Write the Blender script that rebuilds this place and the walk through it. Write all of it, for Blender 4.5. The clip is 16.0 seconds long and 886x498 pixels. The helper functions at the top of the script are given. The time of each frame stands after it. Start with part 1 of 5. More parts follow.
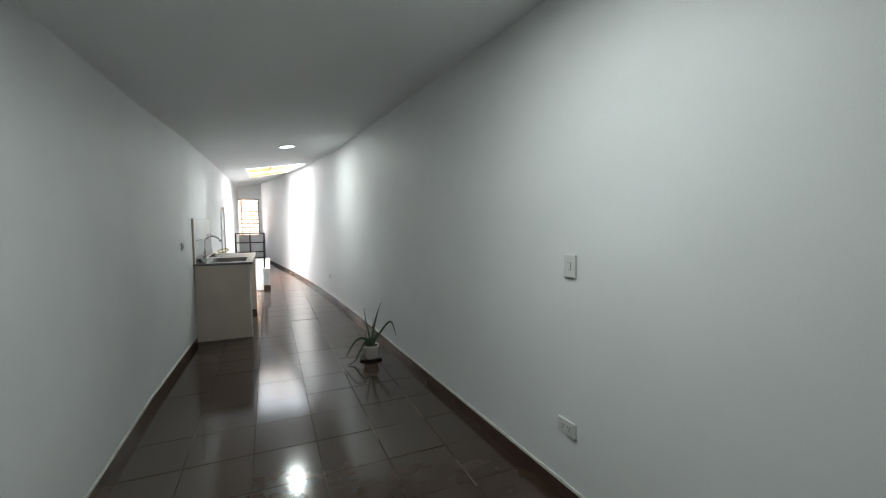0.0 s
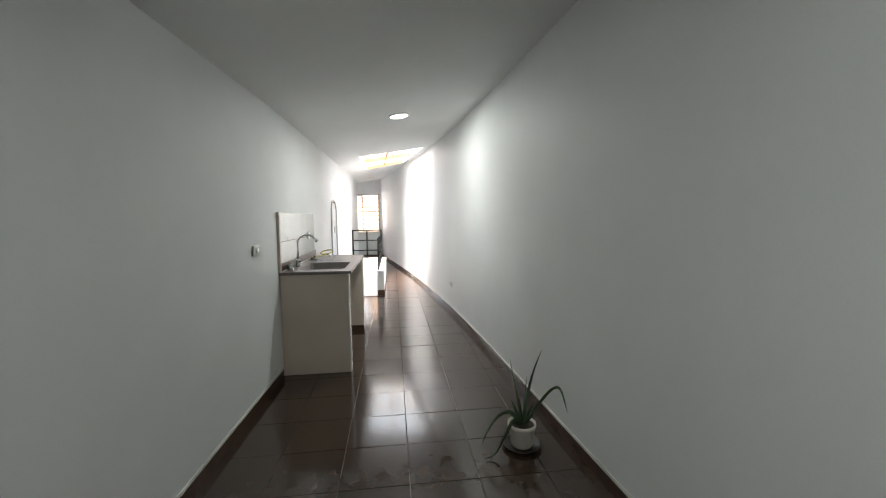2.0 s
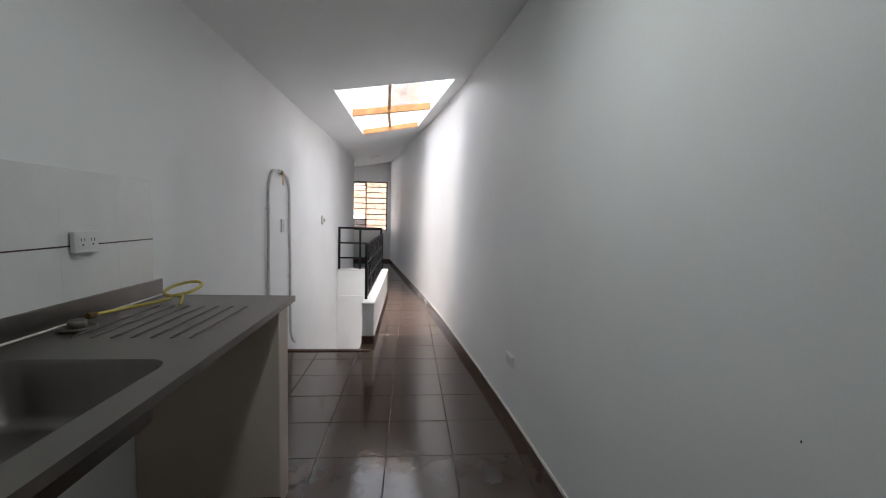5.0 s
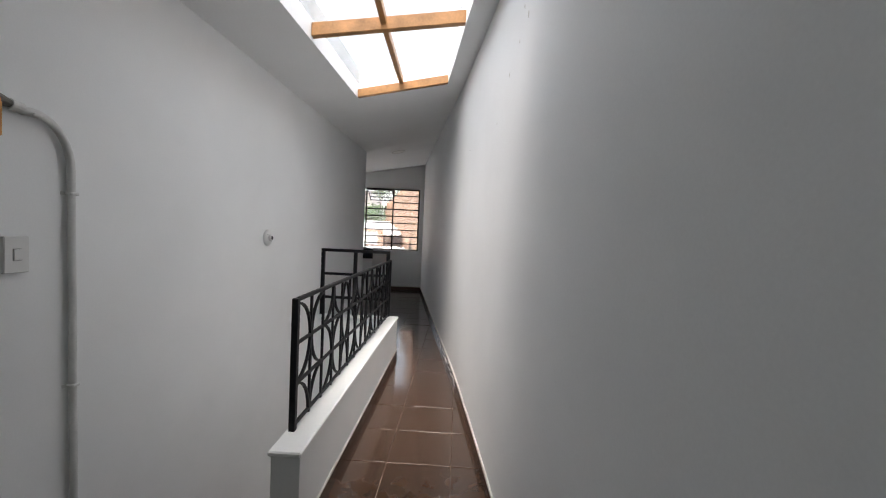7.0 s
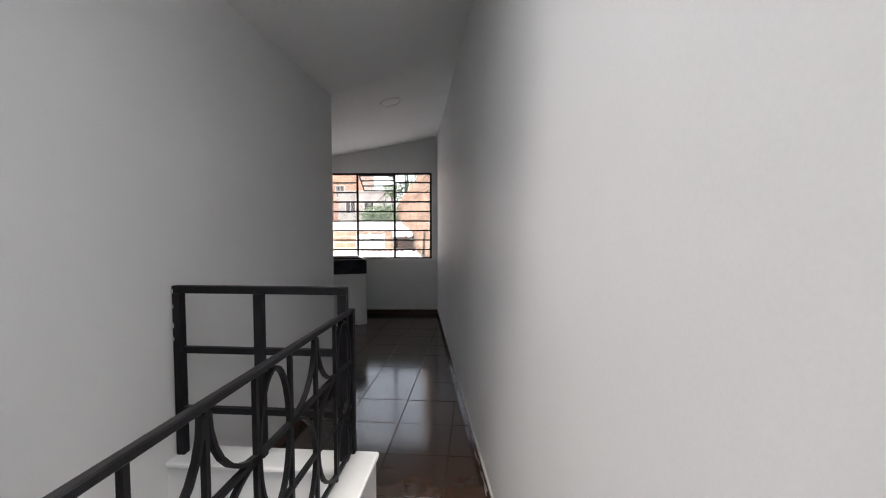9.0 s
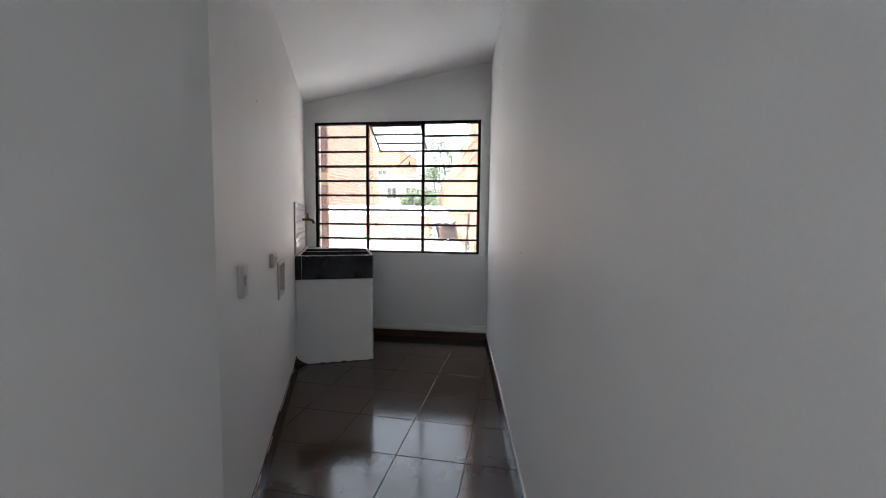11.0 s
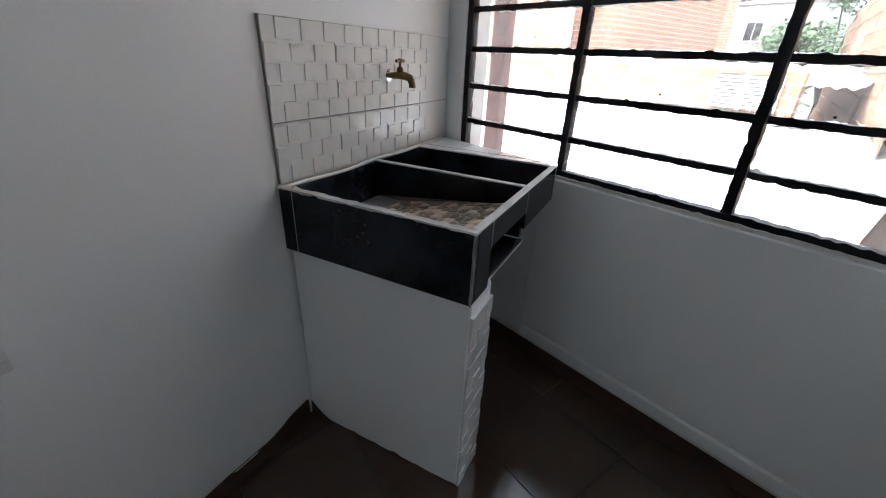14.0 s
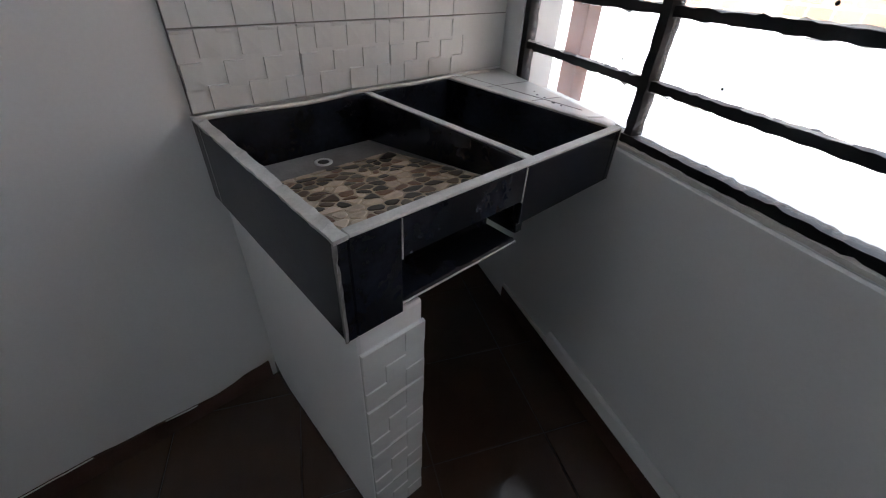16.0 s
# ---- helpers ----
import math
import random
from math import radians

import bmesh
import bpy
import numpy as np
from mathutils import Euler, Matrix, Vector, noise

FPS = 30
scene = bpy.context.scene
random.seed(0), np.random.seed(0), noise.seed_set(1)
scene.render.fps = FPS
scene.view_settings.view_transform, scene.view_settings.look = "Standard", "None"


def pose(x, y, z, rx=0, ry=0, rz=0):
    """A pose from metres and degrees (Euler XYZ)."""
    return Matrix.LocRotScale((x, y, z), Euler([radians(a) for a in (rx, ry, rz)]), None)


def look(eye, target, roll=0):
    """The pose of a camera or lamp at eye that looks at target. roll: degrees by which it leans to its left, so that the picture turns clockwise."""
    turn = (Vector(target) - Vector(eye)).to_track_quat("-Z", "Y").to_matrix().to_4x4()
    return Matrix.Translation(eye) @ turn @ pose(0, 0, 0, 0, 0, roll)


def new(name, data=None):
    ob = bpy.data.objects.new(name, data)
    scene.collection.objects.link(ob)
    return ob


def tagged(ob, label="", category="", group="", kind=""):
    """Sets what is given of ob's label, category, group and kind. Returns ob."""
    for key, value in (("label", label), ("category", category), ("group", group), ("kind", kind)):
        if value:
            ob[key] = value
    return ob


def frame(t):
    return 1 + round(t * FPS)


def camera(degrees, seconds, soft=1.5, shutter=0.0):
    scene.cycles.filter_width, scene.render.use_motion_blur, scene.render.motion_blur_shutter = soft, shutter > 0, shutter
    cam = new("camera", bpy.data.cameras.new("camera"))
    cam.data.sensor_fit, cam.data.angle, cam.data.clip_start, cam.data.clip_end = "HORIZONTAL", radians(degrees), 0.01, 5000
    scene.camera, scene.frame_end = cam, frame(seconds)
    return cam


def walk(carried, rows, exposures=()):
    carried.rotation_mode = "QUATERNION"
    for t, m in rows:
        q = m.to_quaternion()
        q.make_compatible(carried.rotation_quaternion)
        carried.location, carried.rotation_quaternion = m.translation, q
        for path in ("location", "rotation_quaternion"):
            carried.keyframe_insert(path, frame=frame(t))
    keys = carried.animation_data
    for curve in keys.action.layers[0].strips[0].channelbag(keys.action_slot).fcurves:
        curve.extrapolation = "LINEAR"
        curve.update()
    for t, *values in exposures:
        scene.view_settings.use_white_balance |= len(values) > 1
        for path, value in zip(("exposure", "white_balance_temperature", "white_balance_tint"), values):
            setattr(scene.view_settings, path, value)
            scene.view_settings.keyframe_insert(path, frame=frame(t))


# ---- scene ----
cam = camera(95.5, 16.0, soft=1.1)
PATH = [
    (0, (0.809, -1.307, 1.432), (1.603, 0.523, 1.29), -0.2),
    (0.5, (0.812, -1.021, 1.447), (1.507, 0.849, 1.305), -0.3),
    (1, (0.943, -0.551, 1.377), (1.419, 1.387, 1.242), -0.3),
    (1.5, (1.008, -0.072, 1.378), (1.271, 1.907, 1.25), 1.6),
    (2, (1.0, 0.472, 1.397), (1.244, 2.451, 1.24), -0.8),
    (2.5, (1.075, 0.992, 1.365), (1.219, 2.98, 1.211), -0.1),
    (3, (1.052, 1.579, 1.327), (1.225, 3.559, 1.104), 1.6),
    (3.5, (1.074, 2.105, 1.302), (1.274, 4.086, 1.112), 1.0),
    (4, (1.1, 2.691, 1.305), (1.235, 4.677, 1.109), 2.3),
    (4.5, (1.121, 3.217, 1.324), (1.3, 5.201, 1.141), 1.5),
    (7, (1.41, 6.352, 1.343), (1.338, 8.349, 1.259), 2.6),
    (7.5, (1.432, 6.95, 1.358), (1.287, 8.944, 1.279), 2.7),
    (8, (1.332, 7.646, 1.359), (1.191, 9.639, 1.279), 1.2),
    (8.5, (1.326, 8.264, 1.356), (1.181, 10.257, 1.276), -0.2),
    (9, (1.214, 8.959, 1.338), (1.054, 10.951, 1.247), -0.1),
    (11.5, (0.852, 11.724, 1.26), (0.418, 13.669, 1.093), 0.7),
    (12, (0.741, 12.228, 1.292), (0.196, 14.144, 1.116), 0.4),
    (12.5, (0.653, 12.713, 1.323), (-0.157, 14.53, 1.123), 0.8),
    (13, (0.545, 13.216, 1.325), (-0.345, 14.955, 0.908), 4.0),
    (13.5, (0.438, 13.581, 1.28), (-0.592, 15.175, 0.651), 3.1),
    (14, (0.308, 13.931, 1.309), (-1.101, 15.056, 0.444), 2.7),
    (14.5, (0.12, 14.264, 1.348), (-1.334, 15.184, 0.331), 8.1),
    (15, (0.034, 14.465, 1.411), (-1.522, 15.152, 0.36), 7.3),
    (15.5, (0.134, 14.523, 1.337), (-1.41, 15.014, 0.164), 4.2),
    (16, (0.152, 14.524, 1.253), (-1.389, 15.052, 0.092), 3.0),
]
walk(cam, [(t, look(e, a, r)) for t, e, a, r in PATH],
     exposures=[(0, 1.6, 6550, 9), (0.5, 1.58, 6900, 12), (1.0, 1.62, 7000, 13), (1.5, 1.74, 6850, 11), (2, 1.73, 6850, 11), (3.5, 1.2, 6600, 14), (4.0, 1.06, 6600, 15),
                (4.5, 0.82, 6600, 16), (4.7, 0.66, 6600, 15), (6.8, -0.18, 6650, 12), (7.5, -0.38, 6650, 13), (8.5, -0.4, 6650, 13), (9.2, -0.24, 6650, 13), (11.3, 0.43, 6350, 10), (12, 0.32, 6100, 8), (12.5, 0.02, 6100, 8),
                (13, -0.52, 6150, 9), (13.5, -0.22, 6100, 8), (14, 0.3, 6050, 7), (14.5, -0.04, 6050, 7), (15, -0.66, 6150, 9), (15.5, -0.34, 6150, 9), (16, 0.12, 6200, 10)])

# ---- world, sun, large lights ----
world = bpy.data.worlds.new("sky")
scene.world = world
world.use_nodes = True
wn = world.node_tree
sky = wn.nodes.new("ShaderNodeTexSky")
sky.sky_type, sky.sun_disc = "NISHITA", False
sky.sun_elevation, sky.sun_rotation, sky.dust_density = radians(75), radians(190), 5.0
haze = wn.nodes.new("ShaderNodeHueSaturation")   # thin white cloud
haze.inputs["Saturation"].default_value, haze.inputs["Value"].default_value = 0.45, 7.6
wn.links.new(sky.outputs[0], haze.inputs["Color"])
wn.links.new(haze.outputs[0], wn.nodes["Background"].inputs[0])
wn.nodes["Background"].inputs[1].default_value = 0.15
sun = new("sun", bpy.data.lights.new("sun", "SUN"))
sun.data.energy, sun.data.angle, sun.data.color = 1.6, radians(25), (1.0, 0.97, 0.93)
sun.matrix_world = look((-2, 12, 30), (0, 20, 0))


def area_lamp(name, m, sx, sy, watts, colour=(1, 1, 1), disk=False):
    d = bpy.data.lights.new(name, "AREA")
    d.shape = "DISK" if disk else "RECTANGLE"
    d.size, d.energy, d.color = sx, watts, colour
    if not disk:
        d.size_y = sy
    ob = new(name, d)
    ob.matrix_world = m
    return ob


# daylight that falls through the roof light
area_lamp("skylight_daylight", pose(0.93, 8.87, 2.73, 0, -9.4, 0), 0.86, 2.25, 6.0, (0.93, 0.97, 1.0))
# the two recessed lamps
area_lamp("lamp_light", pose(1.09, 4.90, 2.475, 0, -8, 0), 0.17, 0.17, 5.2, (0.91, 1.0, 0.98), True)
area_lamp("lamp_light", pose(1.15, -0.1, 2.385, 0, -8, 0), 0.17, 0.17, 4.7, (0.91, 1.0, 0.98), True)


# ---- materials ----
def material(name, colour, rough=0.6, metal=0.0, var=0.08, scale=3.0, grain=60.0, bump=0.1, dark=None, island=False, piece=0.0, spec=0.5, coat=0.0, gloss_var=0.2):
    """Base colour with broad stains and fine grain, bump from the grain."""
    m = bpy.data.materials.new(name)
    m.use_nodes = True
    nt = m.node_tree
    b = nt.nodes["Principled BSDF"]
    geo = nt.nodes.new("ShaderNodeNewGeometry")
    broad = nt.nodes.new("ShaderNodeTexNoise")
    broad.inputs["Scale"].default_value, broad.inputs["Detail"].default_value = scale, 5
    fine = nt.nodes.new("ShaderNodeTexNoise")
    fine.inputs["Scale"].default_value, fine.inputs["Detail"].default_value = grain, 3
    for n in (broad, fine):
        nt.links.new(geo.outputs["Position"], n.inputs["Vector"])
    add = nt.nodes.new("ShaderNodeMath")
    add.operation = "MULTIPLY_ADD"
    add.inputs[1].default_value = 0.35
    nt.links.new(fine.outputs["Fac"], add.inputs[0])
    nt.links.new(broad.outputs["Fac"], add.inputs[2])
    last = add.outputs[0]
    if piece:
        info = nt.nodes.new("ShaderNodeNewGeometry" if island else "ShaderNodeObjectInfo")
        pm = nt.nodes.new("ShaderNodeMath")
        pm.operation = "MULTIPLY_ADD"
        pm.inputs[1].default_value = piece
        nt.links.new(info.outputs["Random Per Island" if island else "Random"], pm.inputs[0])
        nt.links.new(last, pm.inputs[2])
        last = pm.outputs[0]
    ramp = nt.nodes.new("ShaderNodeValToRGB")
    low = dark or tuple(c * (1 - 2 * var) for c in colour)
    high = tuple(min(1, c * (1 + var)) for c in colour)
    ramp.color_ramp.elements[0].position, ramp.color_ramp.elements[1].position = 0.4, 0.95
    ramp.color_ramp.elements[0].color, ramp.color_ramp.elements[1].color = (*low, 1), (*high, 1)
    nt.links.new(last, ramp.inputs[0])
    nt.links.new(ramp.outputs[0], b.inputs["Base Color"])
    rr = nt.nodes.new("ShaderNodeMapRange")
    rr.inputs["To Min"].default_value, rr.inputs["To Max"].default_value = rough * (1 - gloss_var), min(1, rough * (1 + gloss_var))
    nt.links.new(broad.outputs["Fac"], rr.inputs["Value"])
    nt.links.new(rr.outputs[0], b.inputs["Roughness"])
    b.inputs["Metallic"].default_value = metal
    b.inputs["Specular IOR Level"].default_value = spec
    b.inputs["Coat Weight"].default_value = coat
    if bump:
        bn = nt.nodes.new("ShaderNodeBump")
        bn.inputs["Strength"].default_value, bn.inputs["Distance"].default_value = bump, 0.004
        nt.links.new(fine.outputs["Fac"], bn.inputs["Height"])
        nt.links.new(bn.outputs[0], b.inputs["Normal"])
    return m


def brick_material(name, one, two, mortar, width=0.24, height=0.08):
    m = material(name, one, 0.9, bump=0.3)
    nt = m.node_tree
    b = nt.nodes["Principled BSDF"]
    tex = nt.nodes.new("ShaderNodeTexBrick")
    co = nt.nodes.new("ShaderNodeTexCoord")
    sp, ad, cb = (nt.nodes.new("ShaderNode" + k) for k in ("SeparateXYZ", "Math", "CombineXYZ"))
    nt.links.new(co.outputs["Object"], sp.inputs[0])
    nt.links.new(sp.outputs["X"], ad.inputs[0])
    nt.links.new(sp.outputs["Y"], ad.inputs[1])
    nt.links.new(ad.outputs[0], cb.inputs["X"])
    nt.links.new(sp.outputs["Z"], cb.inputs["Y"])
    nt.links.new(cb.outputs[0], tex.inputs["Vector"])
    tex.inputs["Color1"].default_value, tex.inputs["Color2"].default_value = (*one, 1), (*two, 1)
    tex.inputs["Mortar"].default_value = (*mortar, 1)
    tex.inputs["Scale"].default_value = 1.0
    tex.inputs["Brick Width"].default_value, tex.inputs["Row Height"].default_value = width, height
    tex.inputs["Mortar Size"].default_value = 0.016
    nt.links.new(tex.outputs["Color"], b.inputs["Base Color"])
    return m


def glow_material(name, colour, strength):
    m = bpy.data.materials.new(name)
    m.use_nodes = True
    b = m.node_tree.nodes["Principled BSDF"]
    b.inputs["Base Color"].default_value = (0.9, 0.9, 0.9, 1)
    b.inputs["Emission Color"].default_value = (*colour, 1)
    b.inputs["Emission Strength"].default_value = strength
    return m


def pane_material(name, dirt, clearness=0.97):
    """Thin glass with a film of dust and splashes."""
    m = bpy.data.materials.new(name)
    m.use_nodes = True
    nt = m.node_tree
    out = nt.nodes["Material Output"]
    nt.nodes.remove(nt.nodes["Principled BSDF"])
    clear, gloss, film = (nt.nodes.new("ShaderNodeBsdf" + k) for k in ("Transparent", "Glossy", "Translucent"))
    clear.inputs[0].default_value = (clearness * 0.99, clearness * 1.01, clearness, 1)
    gloss.inputs["Roughness"].default_value = 0.03
    film.inputs[0].default_value = (0.85, 0.87, 0.88, 1)
    a, c = nt.nodes.new("ShaderNodeMixShader"), nt.nodes.new("ShaderNodeMixShader")
    nz, mr = nt.nodes.new("ShaderNodeTexNoise"), nt.nodes.new("ShaderNodeMapRange")
    nz.inputs["Scale"].default_value, nz.inputs["Detail"].default_value = 6.0, 6
    mr.inputs["From Min"].default_value, mr.inputs["From Max"].default_value = 0.35, 0.8
    mr.inputs["To Min"].default_value, mr.inputs["To Max"].default_value = dirt * 0.3, dirt
    nt.links.new(nz.outputs["Fac"], mr.inputs["Value"])
    nt.links.new(mr.outputs[0], a.inputs[0])
    nt.links.new(clear.outputs[0], a.inputs[1])
    nt.links.new(film.outputs[0], a.inputs[2])
    c.inputs[0].default_value = 0.06
    nt.links.new(a.outputs[0], c.inputs[1])
    nt.links.new(gloss.outputs[0], c.inputs[2])
    nt.links.new(c.outputs[0], out.inputs["Surface"])
    return m


PAINT = material("white_wall_paint", (0.83, 0.84, 0.84), 0.55, var=0.035, scale=1.3, grain=150, bump=0.05)
CEIL_PAINT = material("white_ceiling_paint", (0.84, 0.85, 0.85), 0.7, var=0.03, scale=1.0, grain=90, bump=0.05)
FLOOR_TILE = material("brown_glazed_tile", (0.055, 0.032, 0.021), 0.13, spec=0.7, var=0.10, scale=9, grain=140, bump=0, piece=0.12, gloss_var=0.06)
GROUT = material("brown_grout", (0.055, 0.038, 0.030), 0.8, dark=(0.028, 0.019, 0.015), var=0.25, scale=3, grain=80)
BASE_TILE = material("dark_brown_skirting_tile", (0.085, 0.048, 0.036), 0.25, var=0.15, scale=6, grain=140, bump=0.03)
PALE_GROUT = material("pale_floor_grout", (0.30, 0.25, 0.21), 0.8, dark=(0.07, 0.05, 0.04), var=0.3, scale=5, grain=90)
WHITE_GROUT = material("white_grout", (0.72, 0.70, 0.66), 0.8, var=0.1, scale=12, grain=150, bump=0.3)
STEEL = material("brushed_steel", (0.22, 0.20, 0.19), 0.36, 1.0, var=0.08, scale=9, grain=260, bump=0.05)
CHROME = material("chrome", (0.75, 0.75, 0.75), 0.12, 1.0, var=0.03, scale=10, grain=100, bump=0)
DARK_METAL = material("dull_metal", (0.18, 0.17, 0.15), 0.4, 0.8)
BRASS = material("old_brass", (0.20, 0.135, 0.055), 0.45, 1.0, var=0.3, scale=40, grain=200, bump=0.1)
BLACK_IRON = material("black_painted_iron", (0.011, 0.011, 0.013), 0.48, spec=0.22, var=0.3, scale=14, grain=160, bump=0.12)
CREAM = material("cream_painted_panel", (0.68, 0.585, 0.50), 0.5, var=0.05, scale=2.5, grain=100, bump=0.06)
TILE_WHITE = material("white_relief_tile", (0.74, 0.75, 0.735), 0.14, var=0.04, scale=5, grain=120, bump=0.01)
TILE_BLACK = material("black_stone_tile", (0.015, 0.017, 0.025), 0.25, spec=0.3, var=0.5, scale=9, grain=70, bump=0.03)
PLASTIC = material("white_plastic", (0.69, 0.69, 0.675), 0.35, var=0.03, scale=10, grain=200, bump=0.01)
PVC = material("white_painted_pipe", (0.66, 0.66, 0.64), 0.4, var=0.08, scale=9, grain=120, bump=0.04)
SLOT = material("dark_slot", (0.02, 0.02, 0.02), 0.5)
WOOD = material("varnished_pine", (0.45, 0.22, 0.08), 0.4, var=0.25, scale=9, grain=70, bump=0.05)
ORANGE = material("orange_plastic", (0.70, 0.30, 0.05), 0.4)
YELLOW = material("yellow_hose", (0.55, 0.45, 0.10), 0.45)
CLAY = material("fired_clay", (0.42, 0.13, 0.06), 0.85, var=0.2, scale=20, grain=150, bump=0.3)
POT_WHITE = material("white_pot", (0.62, 0.58, 0.52), 0.45, var=0.08, scale=14, grain=120)
SOIL = material("potting_soil", (0.035, 0.024, 0.017), 0.95, var=0.4, scale=40, grain=160, bump=0.8)
LEAF = material("aloe_leaf", (0.055, 0.10, 0.045), 0.45, var=0.3, scale=12, grain=90, bump=0.05)
RUBBER = material("dark_saucer", (0.03, 0.025, 0.022), 0.5)
PEBBLES = [material("mosaic_stone_" + n_, c_, 0.32, var=0.25, scale=30, grain=160, bump=0.1, island=True, piece=0.4)
           for n_, c_ in (("dark", (0.045, 0.038, 0.03)), ("brown", (0.11, 0.07, 0.042)), ("rust", (0.17, 0.085, 0.045)), ("beige", (0.46, 0.37, 0.27)), ("olive", (0.10, 0.088, 0.06)))]
BEIGE_GROUT = material("beige_grout", (0.48, 0.40, 0.30), 0.9, var=0.15, scale=25, grain=150, bump=0.2)
MORTAR = material("grey_mortar", (0.26, 0.25, 0.24), 0.8, var=0.15, scale=10, grain=120, bump=0.3)
ROOF_WHITE = material("white_roof_sheet", (0.72, 0.73, 0.74), 0.5, var=0.14, scale=1.2, grain=30, bump=0.1)
ADOBE = material("weathered_clay_render", (0.40, 0.245, 0.155), 0.9, var=0.25, scale=2.6, grain=14, bump=1.0, dark=(0.15, 0.085, 0.05))
CONCRETE = material("bare_concrete", (0.42, 0.40, 0.37), 0.9, var=0.2, scale=1.5, grain=30, bump=0.3)
BRICK = brick_material("orange_brick", (0.42, 0.20, 0.11), (0.30, 0.13, 0.075), (0.50, 0.40, 0.31), 0.40, 0.19)
BRICK_PALE = brick_material("pale_brick", (0.44, 0.26, 0.16), (0.33, 0.17, 0.10), (0.54, 0.45, 0.36), 0.40, 0.19)
RUST_POST = material("red_oxide_steel", (0.22, 0.08, 0.05), 0.6, var=0.2, scale=8, grain=90)
FOLIAGE = material("green_foliage", (0.05, 0.095, 0.028), 0.6, var=0.4, scale=3, grain=30, island=True, piece=0.3)
GROUND = material("dusty_ground", (0.22, 0.19, 0.16), 0.95, var=0.2, scale=0.4, grain=8)
GLASS = pane_material("window_glass", 0.12)
SKY_SHEET = pane_material("clear_roof_sheet", 0.08, 0.64)
LAMP_GLOW = glow_material("lamp_diffuser", (0.9, 1.0, 1.0), 6.0)
OFF_LAMP = material("opal_diffuser", (0.82, 0.82, 0.80), 0.4)


# ---- geometry helpers ----
def mesh_of(bm, name, mat, smooth=False):
    me = bpy.data.meshes.new(name)
    bmesh.ops.recalc_face_normals(bm, faces=bm.faces)
    bm.to_mesh(me)
    bm.free()
    for mt in (mat if isinstance(mat, (list, tuple)) else [mat]):
        me.materials.append(mt)
    if smooth:
        for p in me.polygons:
            p.use_smooth = True
    return me


def part(name, bm, mat, parent=None, label="", smooth=False):
    ob = new(name, mesh_of(bm, name, mat, smooth))
    if parent:
        ob.parent = parent
    if label:
        tagged(ob, label)
    return ob


def thing(name, m, label, category, group="", kind=""):
    ob = new(name)
    ob.empty_display_size = 0.1
    ob.matrix_world = m
    return tagged(ob, label, category, group, kind)


def box(bm, a, b, bevel=0.0, m=None, seg=1):
    lo, hi = Vector(map(min, a, b)), Vector(map(max, a, b))
    r = bmesh.ops.create_cube(bm, size=1.0)
    vs = r["verts"]
    for v in vs:
        v.co = Vector(((v.co[i] + 0.5) * (hi[i] - lo[i]) + lo[i] for i in range(3)))
    if bevel:
        es = list({e for v in vs for e in v.link_edges})
        out = bmesh.ops.bevel(bm, geom=es, offset=bevel, segments=seg, affect="EDGES", profile=0.5)
        vs = list({v for fc in out["faces"] for v in fc.verts} | {v for v in vs if v.is_valid})
    if m is not None:
        bmesh.ops.transform(bm, matrix=m, verts=[v for v in vs if v.is_valid])
    return bm


def boxm(a, b, bevel=0.0, m=None):
    return box(bmesh.new(), a, b, bevel, m)


def prism(bm, poly, z0, z1):
    """Upright prism over a plan polygon; z0, z1 are numbers or functions of x, y."""
    g = lambda z, p: z(*p) if callable(z) else z
    lo = [bm.verts.new((*p, g(z0, p))) for p in poly]
    hi = [bm.verts.new((*p, g(z1, p))) for p in poly]
    n = len(poly)
    bm.faces.new(lo[::-1])
    bm.faces.new(hi)
    for i in range(n):
        j = (i + 1) % n
        bm.faces.new((lo[i], lo[j], hi[j], hi[i]))
    return bm


def tube(bm, pts, r, seg=10, cap=True, taper=None):
    """Round tube through points."""
    pts = [Vector(p) for p in pts]
    rings, side = [], None
    for i, p in enumerate(pts):
        d = (pts[min(i + 1, len(pts) - 1)] - pts[max(i - 1, 0)]).normalized()
        if side is None:
            side = d.orthogonal().normalized()
        side = (side - d * side.dot(d)).normalized()
        up = d.cross(side)
        rr = taper(i / (len(pts) - 1)) * r if taper else r
        rings.append([bm.verts.new(p + rr * (math.cos(a) * side + math.sin(a) * up)) for a in [2 * math.pi * k / seg for k in range(seg)]])
    for a, b in zip(rings, rings[1:]):
        for k in range(seg):
            bm.faces.new((a[k], a[(k + 1) % seg], b[(k + 1) % seg], b[k]))
    if cap:
        bm.faces.new(rings[0][::-1])
        bm.faces.new(rings[-1])
    return bm


def arc(c, r, a0, a1, n, axes=((1, 0, 0), (0, 0, 1)), r2=None):
    u, v = Vector(axes[0]), Vector(axes[1])
    r2 = r if r2 is None else r2
    return [Vector(c) + r * math.cos(a) * u + r2 * math.sin(a) * v for a in [radians(a0 + (a1 - a0) * k / n) for k in range(n + 1)]]


